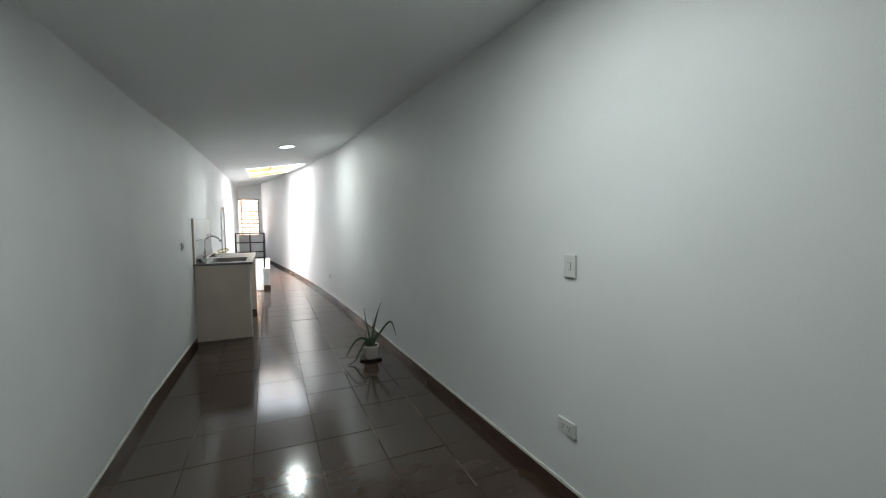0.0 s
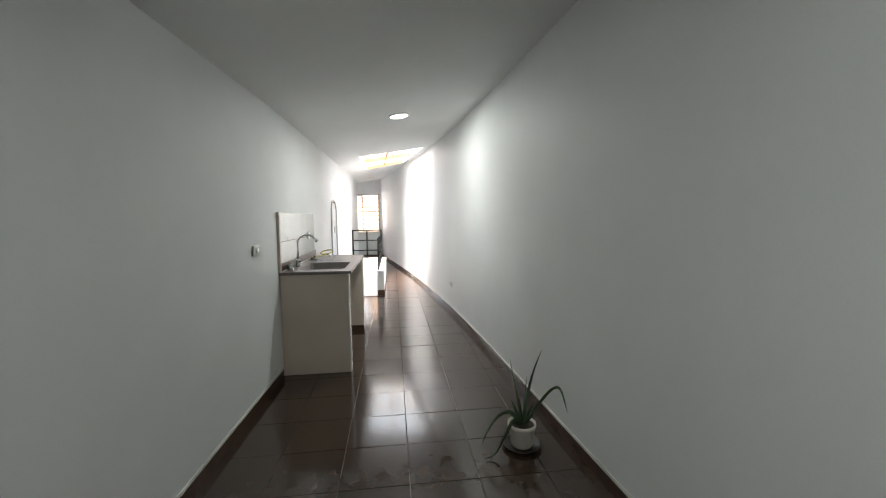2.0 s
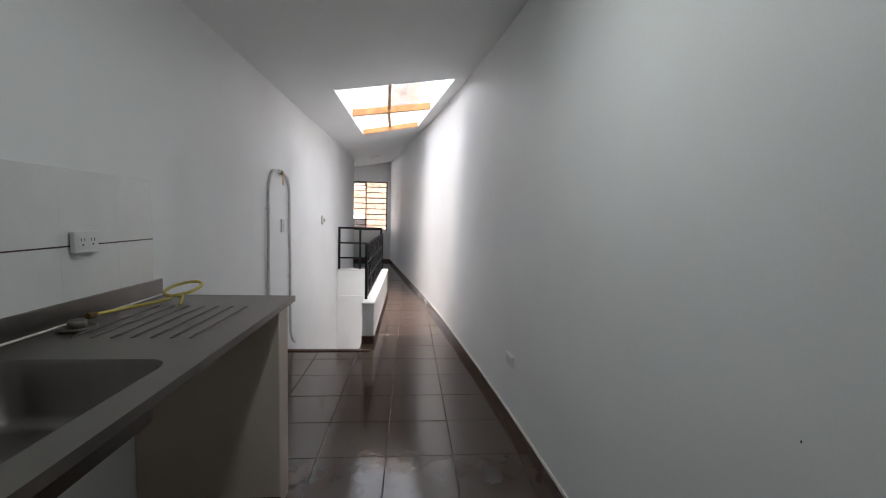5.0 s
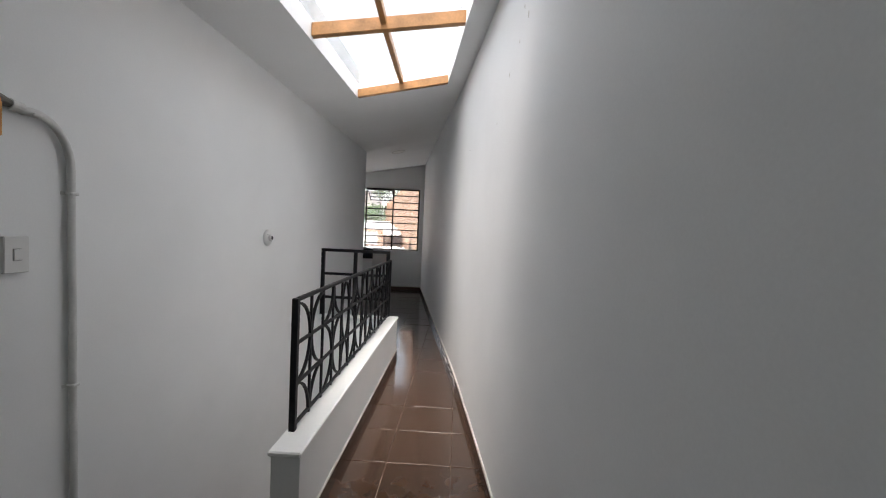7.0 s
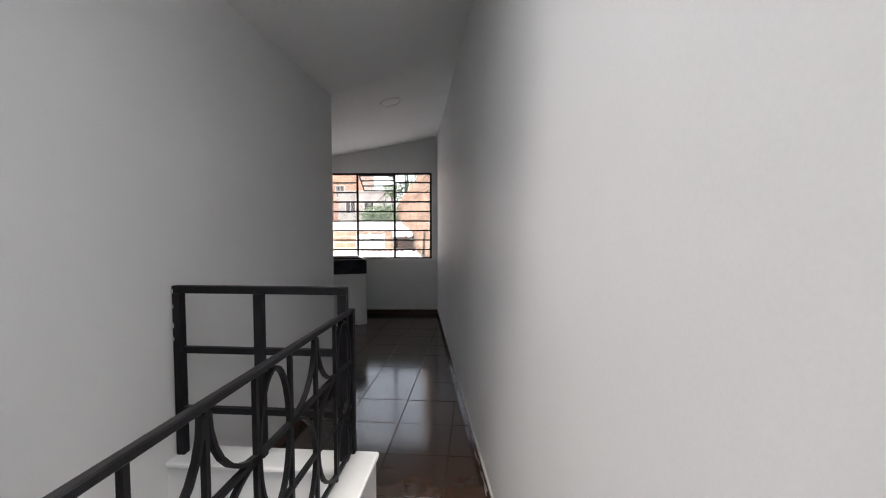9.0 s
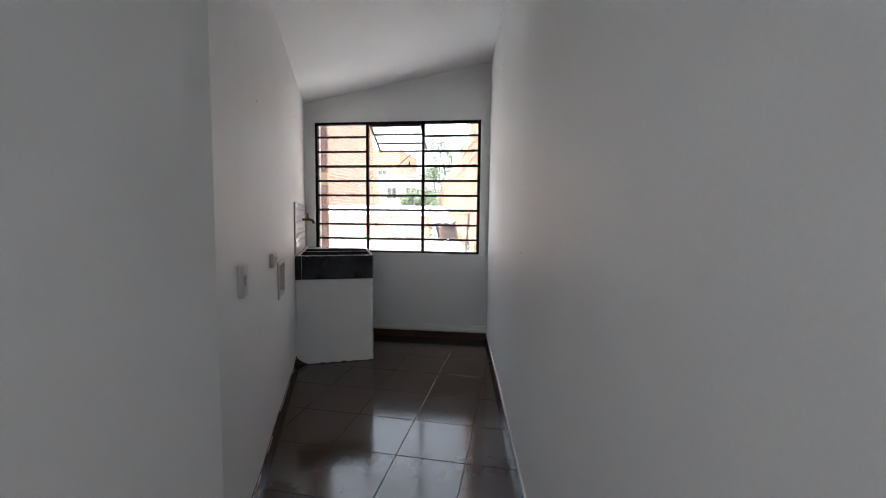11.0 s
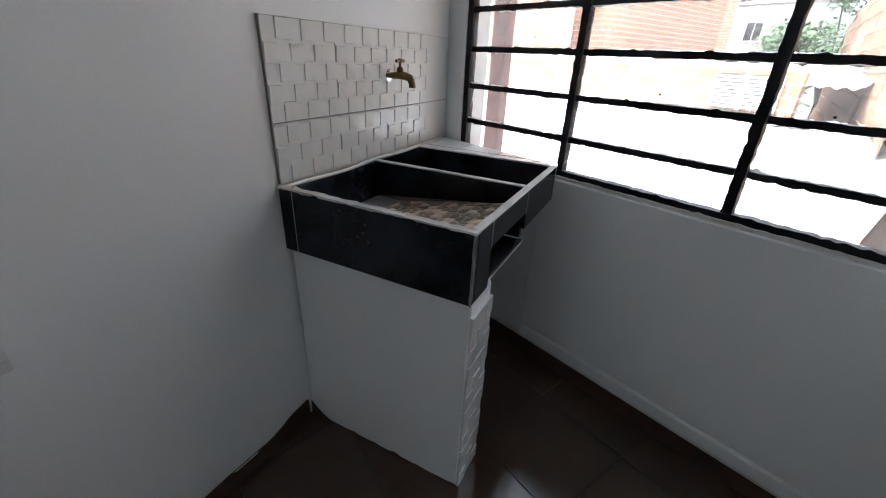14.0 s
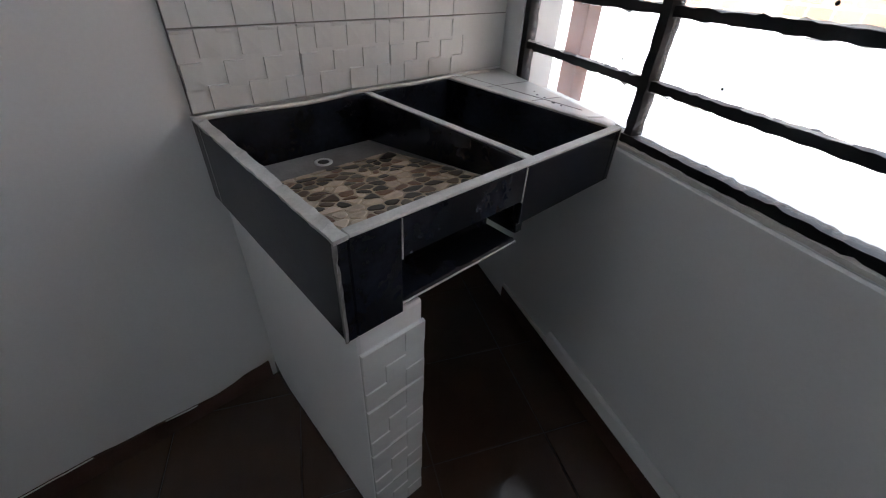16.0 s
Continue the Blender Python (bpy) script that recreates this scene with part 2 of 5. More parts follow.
def lathe(bm, prof, seg=24, m=None):
    """Turned body: prof is (radius, height) from bottom to top."""
    rings = []
    for r, z in prof:
        rings.append([bm.verts.new((r * math.cos(2 * math.pi * k / seg), r * math.sin(2 * math.pi * k / seg), z)) for k in range(seg)])
    for a, b in zip(rings, rings[1:]):
        for k in range(seg):
            bm.faces.new((a[k], a[(k + 1) % seg], b[(k + 1) % seg], b[k]))
    bm.faces.new(rings[0][::-1])
    bm.faces.new(rings[-1])
    if m is not None:
        bmesh.ops.transform(bm, matrix=m, verts=[v for r in rings for v in r])
    return bm


def clip(poly, p, n):
    """The part of a convex plan polygon on the side of the line through p to which n points."""
    out = []
    for i, a in enumerate(poly):
        b = poly[(i + 1) % len(poly)]
        da = (a[0] - p[0]) * n[0] + (a[1] - p[1]) * n[1]
        db = (b[0] - p[0]) * n[0] + (b[1] - p[1]) * n[1]
        if da >= 0:
            out.append(a)
        if da * db < 0:
            s = da / (da - db)
            out.append((a[0] + s * (b[0] - a[0]), a[1] + s * (b[1] - a[1])))
    return out


# ---- the plan ----
RY = [-3.2, -1.0, 0.5, 3.0, 5.0, 6.5, 8.5, 10.0, 12.0, 14.0, 15.6]
RX = [2.36, 2.24, 2.16, 2.03, 1.93, 1.82, 1.61, 1.425, 1.12, 0.82, 0.575]


def right_x(y):
    """The right-hand wall, gently bowed."""
    return sum(float(np.interp(y + d, RY, RX)) for d in (-0.6, -0.3, 0, 0.3, 0.6)) / 5 if y < 14.9 else float(np.interp(y, RY, RX))


KINK = (0.0, 12.32)
CORNER_L = (-1.355, 15.229)
WU = Vector((CORNER_L[0] - KINK[0], CORNER_L[1] - KINK[1], 0)).normalized()   # along the laundry wall
WN = Vector((WU.y, -WU.x, 0))                                                  # into the room


def win_y(x):
    """Inner face of the window wall."""
    return CORNER_L[1] + 0.063 * (x - CORNER_L[0])


def ceil_left(y):
    return 2.27 + 0.017 * y


def ceil_right(y):
    return float(np.interp(y, [-3.2, 0, 6, 9, 12.34, 15.6], [2.53, 2.56, 2.61, 2.68, 2.77, 2.82]))


def left_x(y):
    if y < 4.05:
        return float(np.interp(y, [2.4, 4.05], [-0.055, 0.0]))
    return 0.0 if y <= KINK[1] else KINK[0] + (y - KINK[1]) * (CORNER_L[0] - KINK[0]) / (CORNER_L[1] - KINK[1])


def ceil_z(x, y):
    if y <= KINK[1]:
        s = x / right_x(y)
        return ceil_left(y) * (1 - s) + ceil_right(y) * s
    s = (y - KINK[1]) / (CORNER_L[1] - KINK[1])
    xl, xr = KINK[0] + (CORNER_L[0] - KINK[0]) * s, right_x(y)
    zl_, zr_ = 2.48 + (2.455 - 2.48) * s, ceil_right(y)
    k = (x - xl) / (xr - xl)
    return zl_ * (1 - k) + zr_ * k


TOP = 3.3
ys = [-3.2 + 0.4 * i for i in range(48)]
ys = [y for y in ys if y < 15.6] + [15.6]


def wall_strip(name, inner, outer, z0, z1, mat=PAINT):
    """A wall with thickness between two plan lines."""
    bm = bmesh.new()
    n = len(inner)
    rows = [[bm.verts.new((*p, z)) for p in line] for line, z in ((inner, z0), (inner, z1), (outer, z1), (outer, z0))]
    for k in range(4):
        a, b = rows[k], rows[(k + 1) % 4]
        for i in range(n - 1):
            bm.faces.new((a[i], a[i + 1], b[i + 1], b[i]))
    for i in (0, n - 1):
        bm.faces.new([r[i] for r in rows])
    return tagged(part(name, bm, mat), kind="structure", category="wall")


tagged(wall_strip("wall_east", [(right_x(y), y) for y in ys], [(right_x(y) + 0.15, y) for y in ys], -3.0, TOP),
       "long gently bowed white-painted plaster wall")
tagged(wall_strip("wall_west", [(left_x(y), y) for y in (-3.2, 2.4, 3.2, 4.05, 12.0)] + [KINK], [(-0.2, y) for y in (-3.2, 2.4, 3.2, 4.05, 12.0, 12.29)], -3.0, TOP),
       "long straight white-painted plaster wall beside the stair")
# unseen wall added behind the walk's start to keep outside light out
tagged(wall_strip("wall_south", [(-0.055, -3.2), (2.36, -3.2)], [(-0.055, -3.35), (2.36, -3.35)], -0.2, TOP), "plain white end wall added out of view to close the hall")


def framed_wall(name, m, length, z0, z1, hole, thick, mat=PAINT):
    """A wall in its own frame (x along, y into the wall) with one opening through it: hole is x0, x1, z0, z1."""
    bm = bmesh.new()
    hx0, hx1, hz0, hz1 = hole
    xs, zs = [0, hx0, hx1, length], [z0, hz0, hz1, z1]
    grid = [[[bm.verts.new((x, y, z)) for z in zs] for x in xs] for y in (0, thick)]
    for i in range(3):
        for j in range(3):
            if (i, j) == (1, 1):
                continue
            for g in grid:
                bm.faces.new((g[i][j], g[i + 1][j], g[i + 1][j + 1], g[i][j + 1]))
    a, b = grid
    ring = [(1, 1), (2, 1), (2, 2), (1, 2)]
    for k in range(4):
        (i, j), (p, q) = ring[k], ring[(k + 1) % 4]
        bm.faces.new((a[i][j], a[p][q], b[p][q], b[i][j]))
    edge = [(0, 0), (1, 0), (2, 0), (3, 0), (3, 1), (3, 2), (3, 3), (2, 3), (1, 3), (0, 3), (0, 2), (0, 1)]
    for k in range(12):
        (i, j), (p, q) = edge[k], edge[(k + 1) % 12]
        bm.faces.new((a[i][j], a[p][q], b[p][q], b[i][j]))
    bmesh.ops.transform(bm, matrix=m, verts=bm.verts)
    return tagged(part(name, bm, mat), kind="structure", category="wall")


# frames: x along the wall, -y into the room
LAUNDRY = Matrix.Translation((*KINK, 0)) @ Matrix(((WU.x, -WN.x, 0, 0), (WU.y, -WN.y, 0, 0), (0, 0, 1, 0), (0, 0, 0, 1)))
wdir = Vector((1, 0.063, 0)).normalized()
WINDOW = Matrix.Translation((*CORNER_L, 0)) @ Matrix(((wdir.x, -wdir.y, 0, 0), (wdir.y, wdir.x, 0, 0), (0, 0, 1, 0), (0, 0, 0, 1)))
NICHE = (1.232, 1.460, 0.775, 0.958)
WIN = (0.120, 1.880, 0.885, 2.255)
tagged(framed_wall("wall_west_laundry", LAUNDRY, 3.209, -0.2, TOP, NICHE, 0.15), "angled white-painted laundry wall with a small recess")
tagged(framed_wall("wall_north", WINDOW, 2.12, -3.0, TOP, WIN, 0.15), "white-painted end wall around the barred window")

# ceiling with the opening of the roof light
SKY_Y = (7.68, 10.05)
sky_l = lambda y: 0.445
sky_r = lambda y: float(np.interp(y, SKY_Y, [1.566, 1.25]))
crows = sorted([y for y in ys if abs(y - SKY_Y[0]) > 0.15 and abs(y - 10.05) > 0.2 and abs(y - KINK[1]) > 0.2 and y < 15.0] + [7.68, 10.05, KINK[1], 15.229, 15.45])
bm = bmesh.new()
table = []
for y in crows:
    lx = left_x(y) - 0.02
    cols = [lx, sky_l(y), sky_r(y) if 7.67 < y < 10.1 else min(sky_r(y), right_x(y) - 0.1), right_x(y) + 0.02]
    if y > KINK[1]:
        cols = [lx, lx + (cols[3] - lx) * 0.33, lx + (cols[3] - lx) * 0.66, cols[3]]
    table.append([(x, y, ceil_z(x, y)) for x in cols])
lowv = [[bm.verts.new(p) for p in row] for row in table]
topv = [[bm.verts.new((p[0], p[1], p[2] + 0.09)) for p in row] for row in table]
for i in range(len(crows) - 1):
    for k in range(3):
        if k == 1 and 7.67 < crows[i] < 10.0:
            continue
        for g in (lowv, topv):
            bm.faces.new((g[i][k], g[i + 1][k], g[i + 1][k + 1], g[i][k + 1]))
tagged(part("ceiling", bm, CEIL_PAINT), "white-painted sloping ceiling", "ceiling", kind="structure")

# ---- floor slab, stairwell ----
STAIR_X, STAIR_Y = 0.69, (7.70, 10.42)
bm = bmesh.new()
for y0, y1 in zip(ys, ys[1:]):
    for a, b in ((y0, min(y1, STAIR_Y[0])), (max(y0, STAIR_Y[0]), min(y1, STAIR_Y[1])), (max(y0, STAIR_Y[1]), y1)):
        if b - a < 1e-6:
            continue
        inwell = a >= STAIR_Y[0] - 1e-6 and b <= STAIR_Y[1] + 1e-6
        la, lb = (STAIR_X, STAIR_X) if inwell else (left_x(a) - 0.05, left_x(b) - 0.05)
        prism(bm, [(la, a), (right_x(a) + 0.05, a), (right_x(b) + 0.05, b), (lb, b)], -0.2, -0.004)
bmesh.ops.remove_doubles(bm, verts=bm.verts, dist=1e-5)
floor = tagged(part("floor", bm, GROUT), "brown glazed ceramic tile floor with pale joints", "floor", kind="structure")

stair = thing("staircase", pose(0, 0, 0), "brown-tiled stair going down beside the wall", "stairs", kind="structure")
for k in range(11):
    y0, z = STAIR_Y[0] + 0.25 * k, -0.18 * (k + 1)
    part("step", boxm((0.003, y0, z - 0.18), (STAIR_X - 0.003, y0 + 0.26, z - 0.004), 0.006), BASE_TILE, stair)
    part("riser", boxm((0.004, y0 - 0.012, z), (STAIR_X - 0.004, y0 - 0.001, z + 0.17)), CREAM, stair)
part("nosing", boxm((0.0, STAIR_Y[0] - 0.03, -0.02), (0.80, STAIR_Y[0] + 0.015, 0.012), 0.004), BASE_TILE, stair)
tagged(part("wall_stairwell_side", boxm((STAIR_X - 0.003, 7.72, -3.0), (STAIR_X + 0.10, 10.6, -0.006)), PAINT), "white wall under the stair kerb", "wall", kind="structure")
tagged(part("wall_stairwell_end", boxm((0.0, 10.405, -3.0), (STAIR_X - 0.004, 10.52, 0.0)), PAINT), "white end wall of the stairwell", "wall", kind="structure")
tagged(part("floor_lower", boxm((-0.1, 7.5, -3.05), (0.9, 10.6, -3.0)), CREAM), "floor at the foot of the stair", "floor", kind="structure")
tagged(part("wall_stairwell_start", boxm((0.0, 7.5, -3.0), (STAIR_X, 7.68, -0.2)), PAINT), "white wall under the stair head", "wall", kind="structure")

# low kerb wall round the stairwell
KZ = 0.42
bm = bmesh.new()
prism(bm, [(0.69, 7.93), (0.81, 7.93), (0.81, 10.54), (0.0, 10.54), (0.0, 10.42), (0.69, 10.42)], 0.0, KZ)
kerb = tagged(part("stair_kerb_wall", bm, PAINT), "low white plastered kerb wall round the stair opening", "wall", kind="structure")
bm = boxm((0.684, 7.905, KZ - 0.012), (0.822, 10.55, KZ + 0.012), 0.006)
part("kerb_cap", bm, PAINT, kerb)
part("kerb_cap", boxm((0.0, 10.405, KZ - 0.012), (0.683, 10.55, KZ + 0.010), 0.006), PAINT, kerb)
part("skirting", boxm((0.811, 7.93, 0.0), (0.821, 10.54, 0.075)), BASE_TILE, kerb, "dark brown tile skirting")
part("skirting", boxm((0.69, 7.92, 0.0), (0.81, 7.929, 0.075)), BASE_TILE, kerb, "dark brown tile skirting")
part("grout_line", boxm((0.811, 7.93, 0.0755), (0.819, 10.54, 0.087), 0.002), WHITE_GROUT, kerb)


# skirtings of the walls
def skirting(name, line, z=0.072, t=0.011, side=1):
    a = [(x, y) for x, y in line]
    b = []
    for i, p in enumerate(a):
        q, r = a[max(i - 1, 0)], a[min(i + 1, len(a) - 1)]
        d = Vector((r[0] - q[0], r[1] - q[1])).normalized()
        b.append((p[0] - side * d.y * t, p[1] + side * d.x * t))
    ob = wall_strip(name, a, b, 0.0, z, BASE_TILE)
    tagged(ob, "dark brown tile skirting with a white grout edge", "baseboard")
    mid = [((p[0] * 0.25 + q[0] * 0.75), (p[1] * 0.25 + q[1] * 0.75)) for p, q in zip(a, b)]
    g = wall_strip("grout_line", a, mid, z + 0.0005, z + 0.016, WHITE_GROUT)
    g.parent = ob
    g.pop("category", None), g.pop("kind", None)
    return ob


skirting("baseboard_east", [(right_x(y), y) for y in ys if y < 15.2] + [(right_x(15.33), 15.33)])
skirting("baseboard_west", [(left_x(y), y) for y in (-3.2, 2.4, 3.2, 4.05, 4.1)], side=-1)
skirting("baseboard_west_middle", [(0, 5.78), (0, 7.66)], side=-1)
skirting("baseboard_west_far", [(0, 10.56), (0, 12.30)], side=-1)
ragged = []
for k in range(72):
    s_ = 0.02 + 2.115 * k / 71
    wave = 0.5 * noise.noise(Vector((s_ * 2.3, 4.0, 0))) + 0.22 * noise.noise(Vector((s_ * 9, 1.0, 0))) + 0.06 * noise.noise(Vector((s_ * 40, 2.0, 0)))
    ragged.append((s_, 0.066 + 0.05 * wave + 0.022 * max(0.0, (s_ - 1.85) / 0.28) ** 2))
bm = bmesh.new()
rows_ = [[bm.verts.new(LAUNDRY @ Vector((s_, y_, h_ if up_ else 0.0))) for s_, h_ in ragged] for y_, up_ in ((-0.0005, 0), (-0.0005, 1), (-0.009, 1), (-0.011, 0))]
for a, b in zip(rows_, rows_[1:] + rows_[:1]):
    for k in range(71):
        bm.faces.new((a[k], a[k + 1], b[k + 1], b[k]))
for k in (0, 71):
    bm.faces.new([r[k] for r in rows_])
board = tagged(part("baseboard_laundry", bm, BASE_TILE), "dark brown skirting under a ragged wavy plaster edge", "baseboard", kind="structure")
for a_, b_ in ((6, 19), (24, 30), (38, 55), (60, 64)):
    part("plaster_edge", tube(bmesh.new(), [LAUNDRY @ Vector((s_, -0.008, h_ + 0.001)) for s_, h_ in ragged[a_:b_]], 0.0022, 6), WHITE_GROUT, board, "pale broken plaster edge")
skirting("baseboard_north", [tuple((WINDOW @ Vector((s, 0, 0)))[:2]) for s in (0.28, 1.965)], side=-1)

# ---- roof light ----
roof_light = thing("roof_light", pose(0, 0, 0), "bright roof light with varnished pine bars and clear sheets", "skylight", kind="structure")
SH = 0.12
for a, b, nm in (((sky_l, SKY_Y[0]), (sky_l, SKY_Y[1]), -0.03), ((sky_r, SKY_Y[0]), (sky_r, SKY_Y[1]), 0.03)):
    bm = bmesh.new()
    p, q = (a[0](a[1]), a[1]), (b[0](b[1]), b[1])
    prism(bm, [p, q, (q[0] + nm, q[1]), (p[0] + nm, p[1])], lambda x, y: ceil_z(x, y) - 0.002, lambda x, y: ceil_z(x, y) + SH + 0.14)
    part("shaft_board", bm, CEIL_PAINT, roof_light)
for y, d in ((SKY_Y[0], -0.03), (SKY_Y[1], 0.03)):
    bm = bmesh.new()
    prism(bm, [(sky_l(y) - 0.03, y), (sky_r(y) + 0.03, y), (sky_r(y) + 0.03, y + d), (sky_l(y) - 0.03, y + d)], lambda x, yy: ceil_z(x, yy) - 0.002, lambda x, yy: ceil_z(x, yy) + SH + 0.14)
    part("shaft_board", bm, CEIL_PAINT, roof_light)


def sky_bar(p, q, w, z0, z1, name):
    d = Vector((q[0] - p[0], q[1] - p[1])).normalized()
    n = Vector((-d.y, d.x)) * w / 2
    bm = bmesh.new()
    prism(bm, [(p[0] - n.x, p[1] - n.y), (q[0] - n.x, q[1] - n.y), (q[0] + n.x, q[1] + n.y), (p[0] + n.x, p[1] + n.y)],
          lambda x, y: ceil_z(x, y) + z0, lambda x, y: ceil_z(x, y) + z1)
    bmesh.ops.bevel(bm, geom=bm.edges[:], offset=0.003, segments=1, affect="EDGES")
    return part(name, bm, WOOD, roof_light, "varnished pine bar")


ym = 8.93
sky_bar((sky_l(ym) + 0.002, ym - 0.06), (sky_r(ym) - 0.002, ym + 0.05), 0.05, 0.02, 0.10, "cross_bar")
sky_bar((sky_l(10.0) + 0.002, 10.02), (sky_r(10.0) - 0.002, 10.02), 0.045, 0.0, 0.07, "cross_bar")
sky_bar((sky_l(8) + 0.002, 7.705), (sky_r(7.7) - 0.002, 7.705), 0.045, 0.05, 0.11, "cross_bar")
sky_bar((0.955, 7.73), (0.885, 8.90), 0.035, 0.05, 0.105, "long_bar")
sky_bar((0.88, 8.96), (0.84, 9.99), 0.035, 0.05, 0.105, "long_bar")
for xa, xb, ya, yb in ((0.0, 0.5, 7.69, 8.33), (0.5, 1.0, 7.69, 8.33), (0.0, 0.5, 8.34, 8.98), (0.5, 1.0, 8.34, 8.98),
                       (0.0, 0.5, 8.99, 9.5), (0.5, 1.0, 8.99, 9.5), (0.0, 0.5, 9.51, 10.03), (0.5, 1.0, 9.51, 10.03)):
    bm = bmesh.new()
    mixx = lambda s, y: sky_l(y) + 0.004 + (sky_r(y) - sky_l(y) - 0.008) * s
    prism(bm, [(mixx(xa + 0.002, ya), ya), (mixx(xb - 0.002, ya), ya), (mixx(xb - 0.002, yb), yb), (mixx(xa + 0.002, yb), yb)],
          lambda x, y: ceil_z(x, y) + SH, lambda x, y: ceil_z(x, y) + SH + 0.004)
    part("roof_pane", bm, SKY_SHEET, roof_light, "dusty clear sheet").visible_shadow = False


# ---- ceiling lamps ----
def ceiling_lamp(x, y, r, lit, label):
    tilt = math.degrees(math.atan2(ceil_z(x + 0.1, y) - ceil_z(x - 0.1, y), 0.2))
    t = thing("ceiling_lamp", pose(x, y, ceil_z(x, y), 0, -tilt, 0), label, "ceiling lamp", kind="structure")
    part("rim", lathe(bmesh.new(), [(r, 0.004), (r, -0.010), (r - 0.006, -0.016), (r - 0.016, -0.016), (r - 0.018, -0.008), (r - 0.018, 0.004)], 40), PLASTIC, t, smooth=True)
    part("diffuser", lathe(bmesh.new(), [(r - 0.02, -0.001), (r - 0.02, -0.010), (r - 0.03, -0.013), (0.002, -0.014)], 40), LAMP_GLOW if lit else OFF_LAMP, t, smooth=True)


ceiling_lamp(1.09, 4.90, 0.11, True, "round white recessed ceiling lamp, lit")
ceiling_lamp(1.15, -0.1, 0.11, True, "round white recessed ceiling lamp, lit")
ceiling_lamp(0.36, 13.0, 0.11, False, "round white flat ceiling lamp, switched off")

# ---- window ----
win = thing("window_1", WINDOW, "black iron-barred window of small clear panes with an open vent", "window", kind="structure")
WXS = [WIN[0], 0.695, 1.288, WIN[1]]
ROW = (WIN[3] - WIN[2]) / 9
FY = 0.024


def rough_bar(a, b, bevel=0.003):
    """A painted bar with slightly uneven edges."""
    lo, hi = Vector(map(min, a, b)), Vector(map(max, a, b))
    ax = 0 if hi.x - lo.x > hi.z - lo.z else 2
    n = max(2, int((hi[ax] - lo[ax]) / 0.016))
    bm = bmesh.new()
    rings = []
    for i in range(n + 1):
        s = lo[ax] + (hi[ax] - lo[ax]) * i / n
        e = [random.uniform(-0.0016, 0.0016) * (3.2 if random.random() < 0.12 else 1) for _ in range(4)]
        if ax == 0:
            pts = [(s, lo.y, lo.z + e[0]), (s, hi.y, lo.z + e[1]), (s, hi.y, hi.z + e[2]), (s, lo.y, hi.z + e[3])]
        else:
            pts = [(lo.x + e[0], lo.y, s), (hi.x + e[1], lo.y, s), (hi.x + e[2], hi.y, s), (lo.x + e[3], hi.y, s)]
        rings.append([bm.verts.new(p) for p in pts])
    for p, q in zip(rings, rings[1:]):
        for k in range(4):
            bm.faces.new((p[k], p[(k + 1) % 4], q[(k + 1) % 4], q[k]))
    bm.faces.new(rings[0])
    bm.faces.new(rings[-1])
    return bm


def wpart(name, bm, mat, label=""):
    return part(name, bm, mat, win, label)


for x in (WIN[0] + 0.015, WIN[1] - 0.015):
    wpart("frame_upright", rough_bar((x - 0.015, FY - 0.018, WIN[2]), (x + 0.015, FY + 0.018, WIN[3])), BLACK_IRON)
for z in (WIN[2] + 0.015, WIN[3] - 0.015):
    wpart("frame_rail", rough_bar((WIN[0] + 0.031, FY - 0.018, z - 0.015), (WIN[1] - 0.031, FY + 0.018, z + 0.015)), BLACK_IRON)
for x in WXS[1:3]:
    wpart("mullion", rough_bar((x - 0.014, FY - 0.017, WIN[2] + 0.031), (x + 0.014, FY + 0.017, WIN[3] - 0.031)), BLACK_IRON)
for c in range(3):
    for k in range(1, 9):
        if c == 1 and k > 6:
            continue
        z = WIN[2] + ROW * k
        h = 0.0125 if (k == 6) else 0.0105
        wpart("glazing_bar", rough_bar((WXS[c] + 0.0165, FY - 0.012, z - h), (WXS[c + 1] - 0.0165, FY + 0.012, z + h)), BLACK_IRON)
for c in range(3):
    for k in range(9):
        if c == 1 and k > 5:
            continue
        z = WIN[2] + ROW * k
        pn = wpart("pane", boxm((WXS[c] + 0.0165, FY - 0.002, z + 0.0125), (WXS[c + 1] - 0.0165, FY + 0.002, z + ROW - 0.0125)), GLASS)
        pn.visible_shadow = False
rs = random.Random(21)
for k in range(46):
    x, z = rs.uniform(WIN[0] + 0.05, WIN[1] - 0.05), WIN[2] + ROW * (rs.randrange(0, 6) + rs.choice((rs.uniform(0.12, 0.25), rs.uniform(0.15, 0.85))))
    r_ = rs.uniform(0.0015, 0.0045)
    wpart("paint_speck", lathe(bmesh.new(), [(r_, 0.0), (r_ * 0.7, 0.0006)], 7, pose(x, FY - 0.0021, z, 90, 0, 0)), BLACK_IRON if rs.random() < 0.45 else WHITE_GROUT)
rp = random.Random(33)


def putty_run(x0, x1, z, up_):
    """Ragged white putty squeezed along a bar's edge."""
    n_ = max(3, int((x1 - x0) / 0.012))
    bm = bmesh.new()
    h_ = [max(0.0006, rp.gauss(0.003, 0.0016)) * (2.0 if rp.random() < 0.07 else 1.0) for _ in range(n_ + 1)]
    a = [bm.verts.new((x0 + (x1 - x0) * i / n_, FY - 0.0105, z)) for i in range(n_ + 1)]
    b = [bm.verts.new((x0 + (x1 - x0) * i / n_, FY - 0.0026, z + up_ * h_[i])) for i in range(n_ + 1)]
    for i in range(n_):
        bm.faces.new((a[i], a[i + 1], b[i + 1], b[i]))
    wpart("putty", bm, WHITE_GROUT)


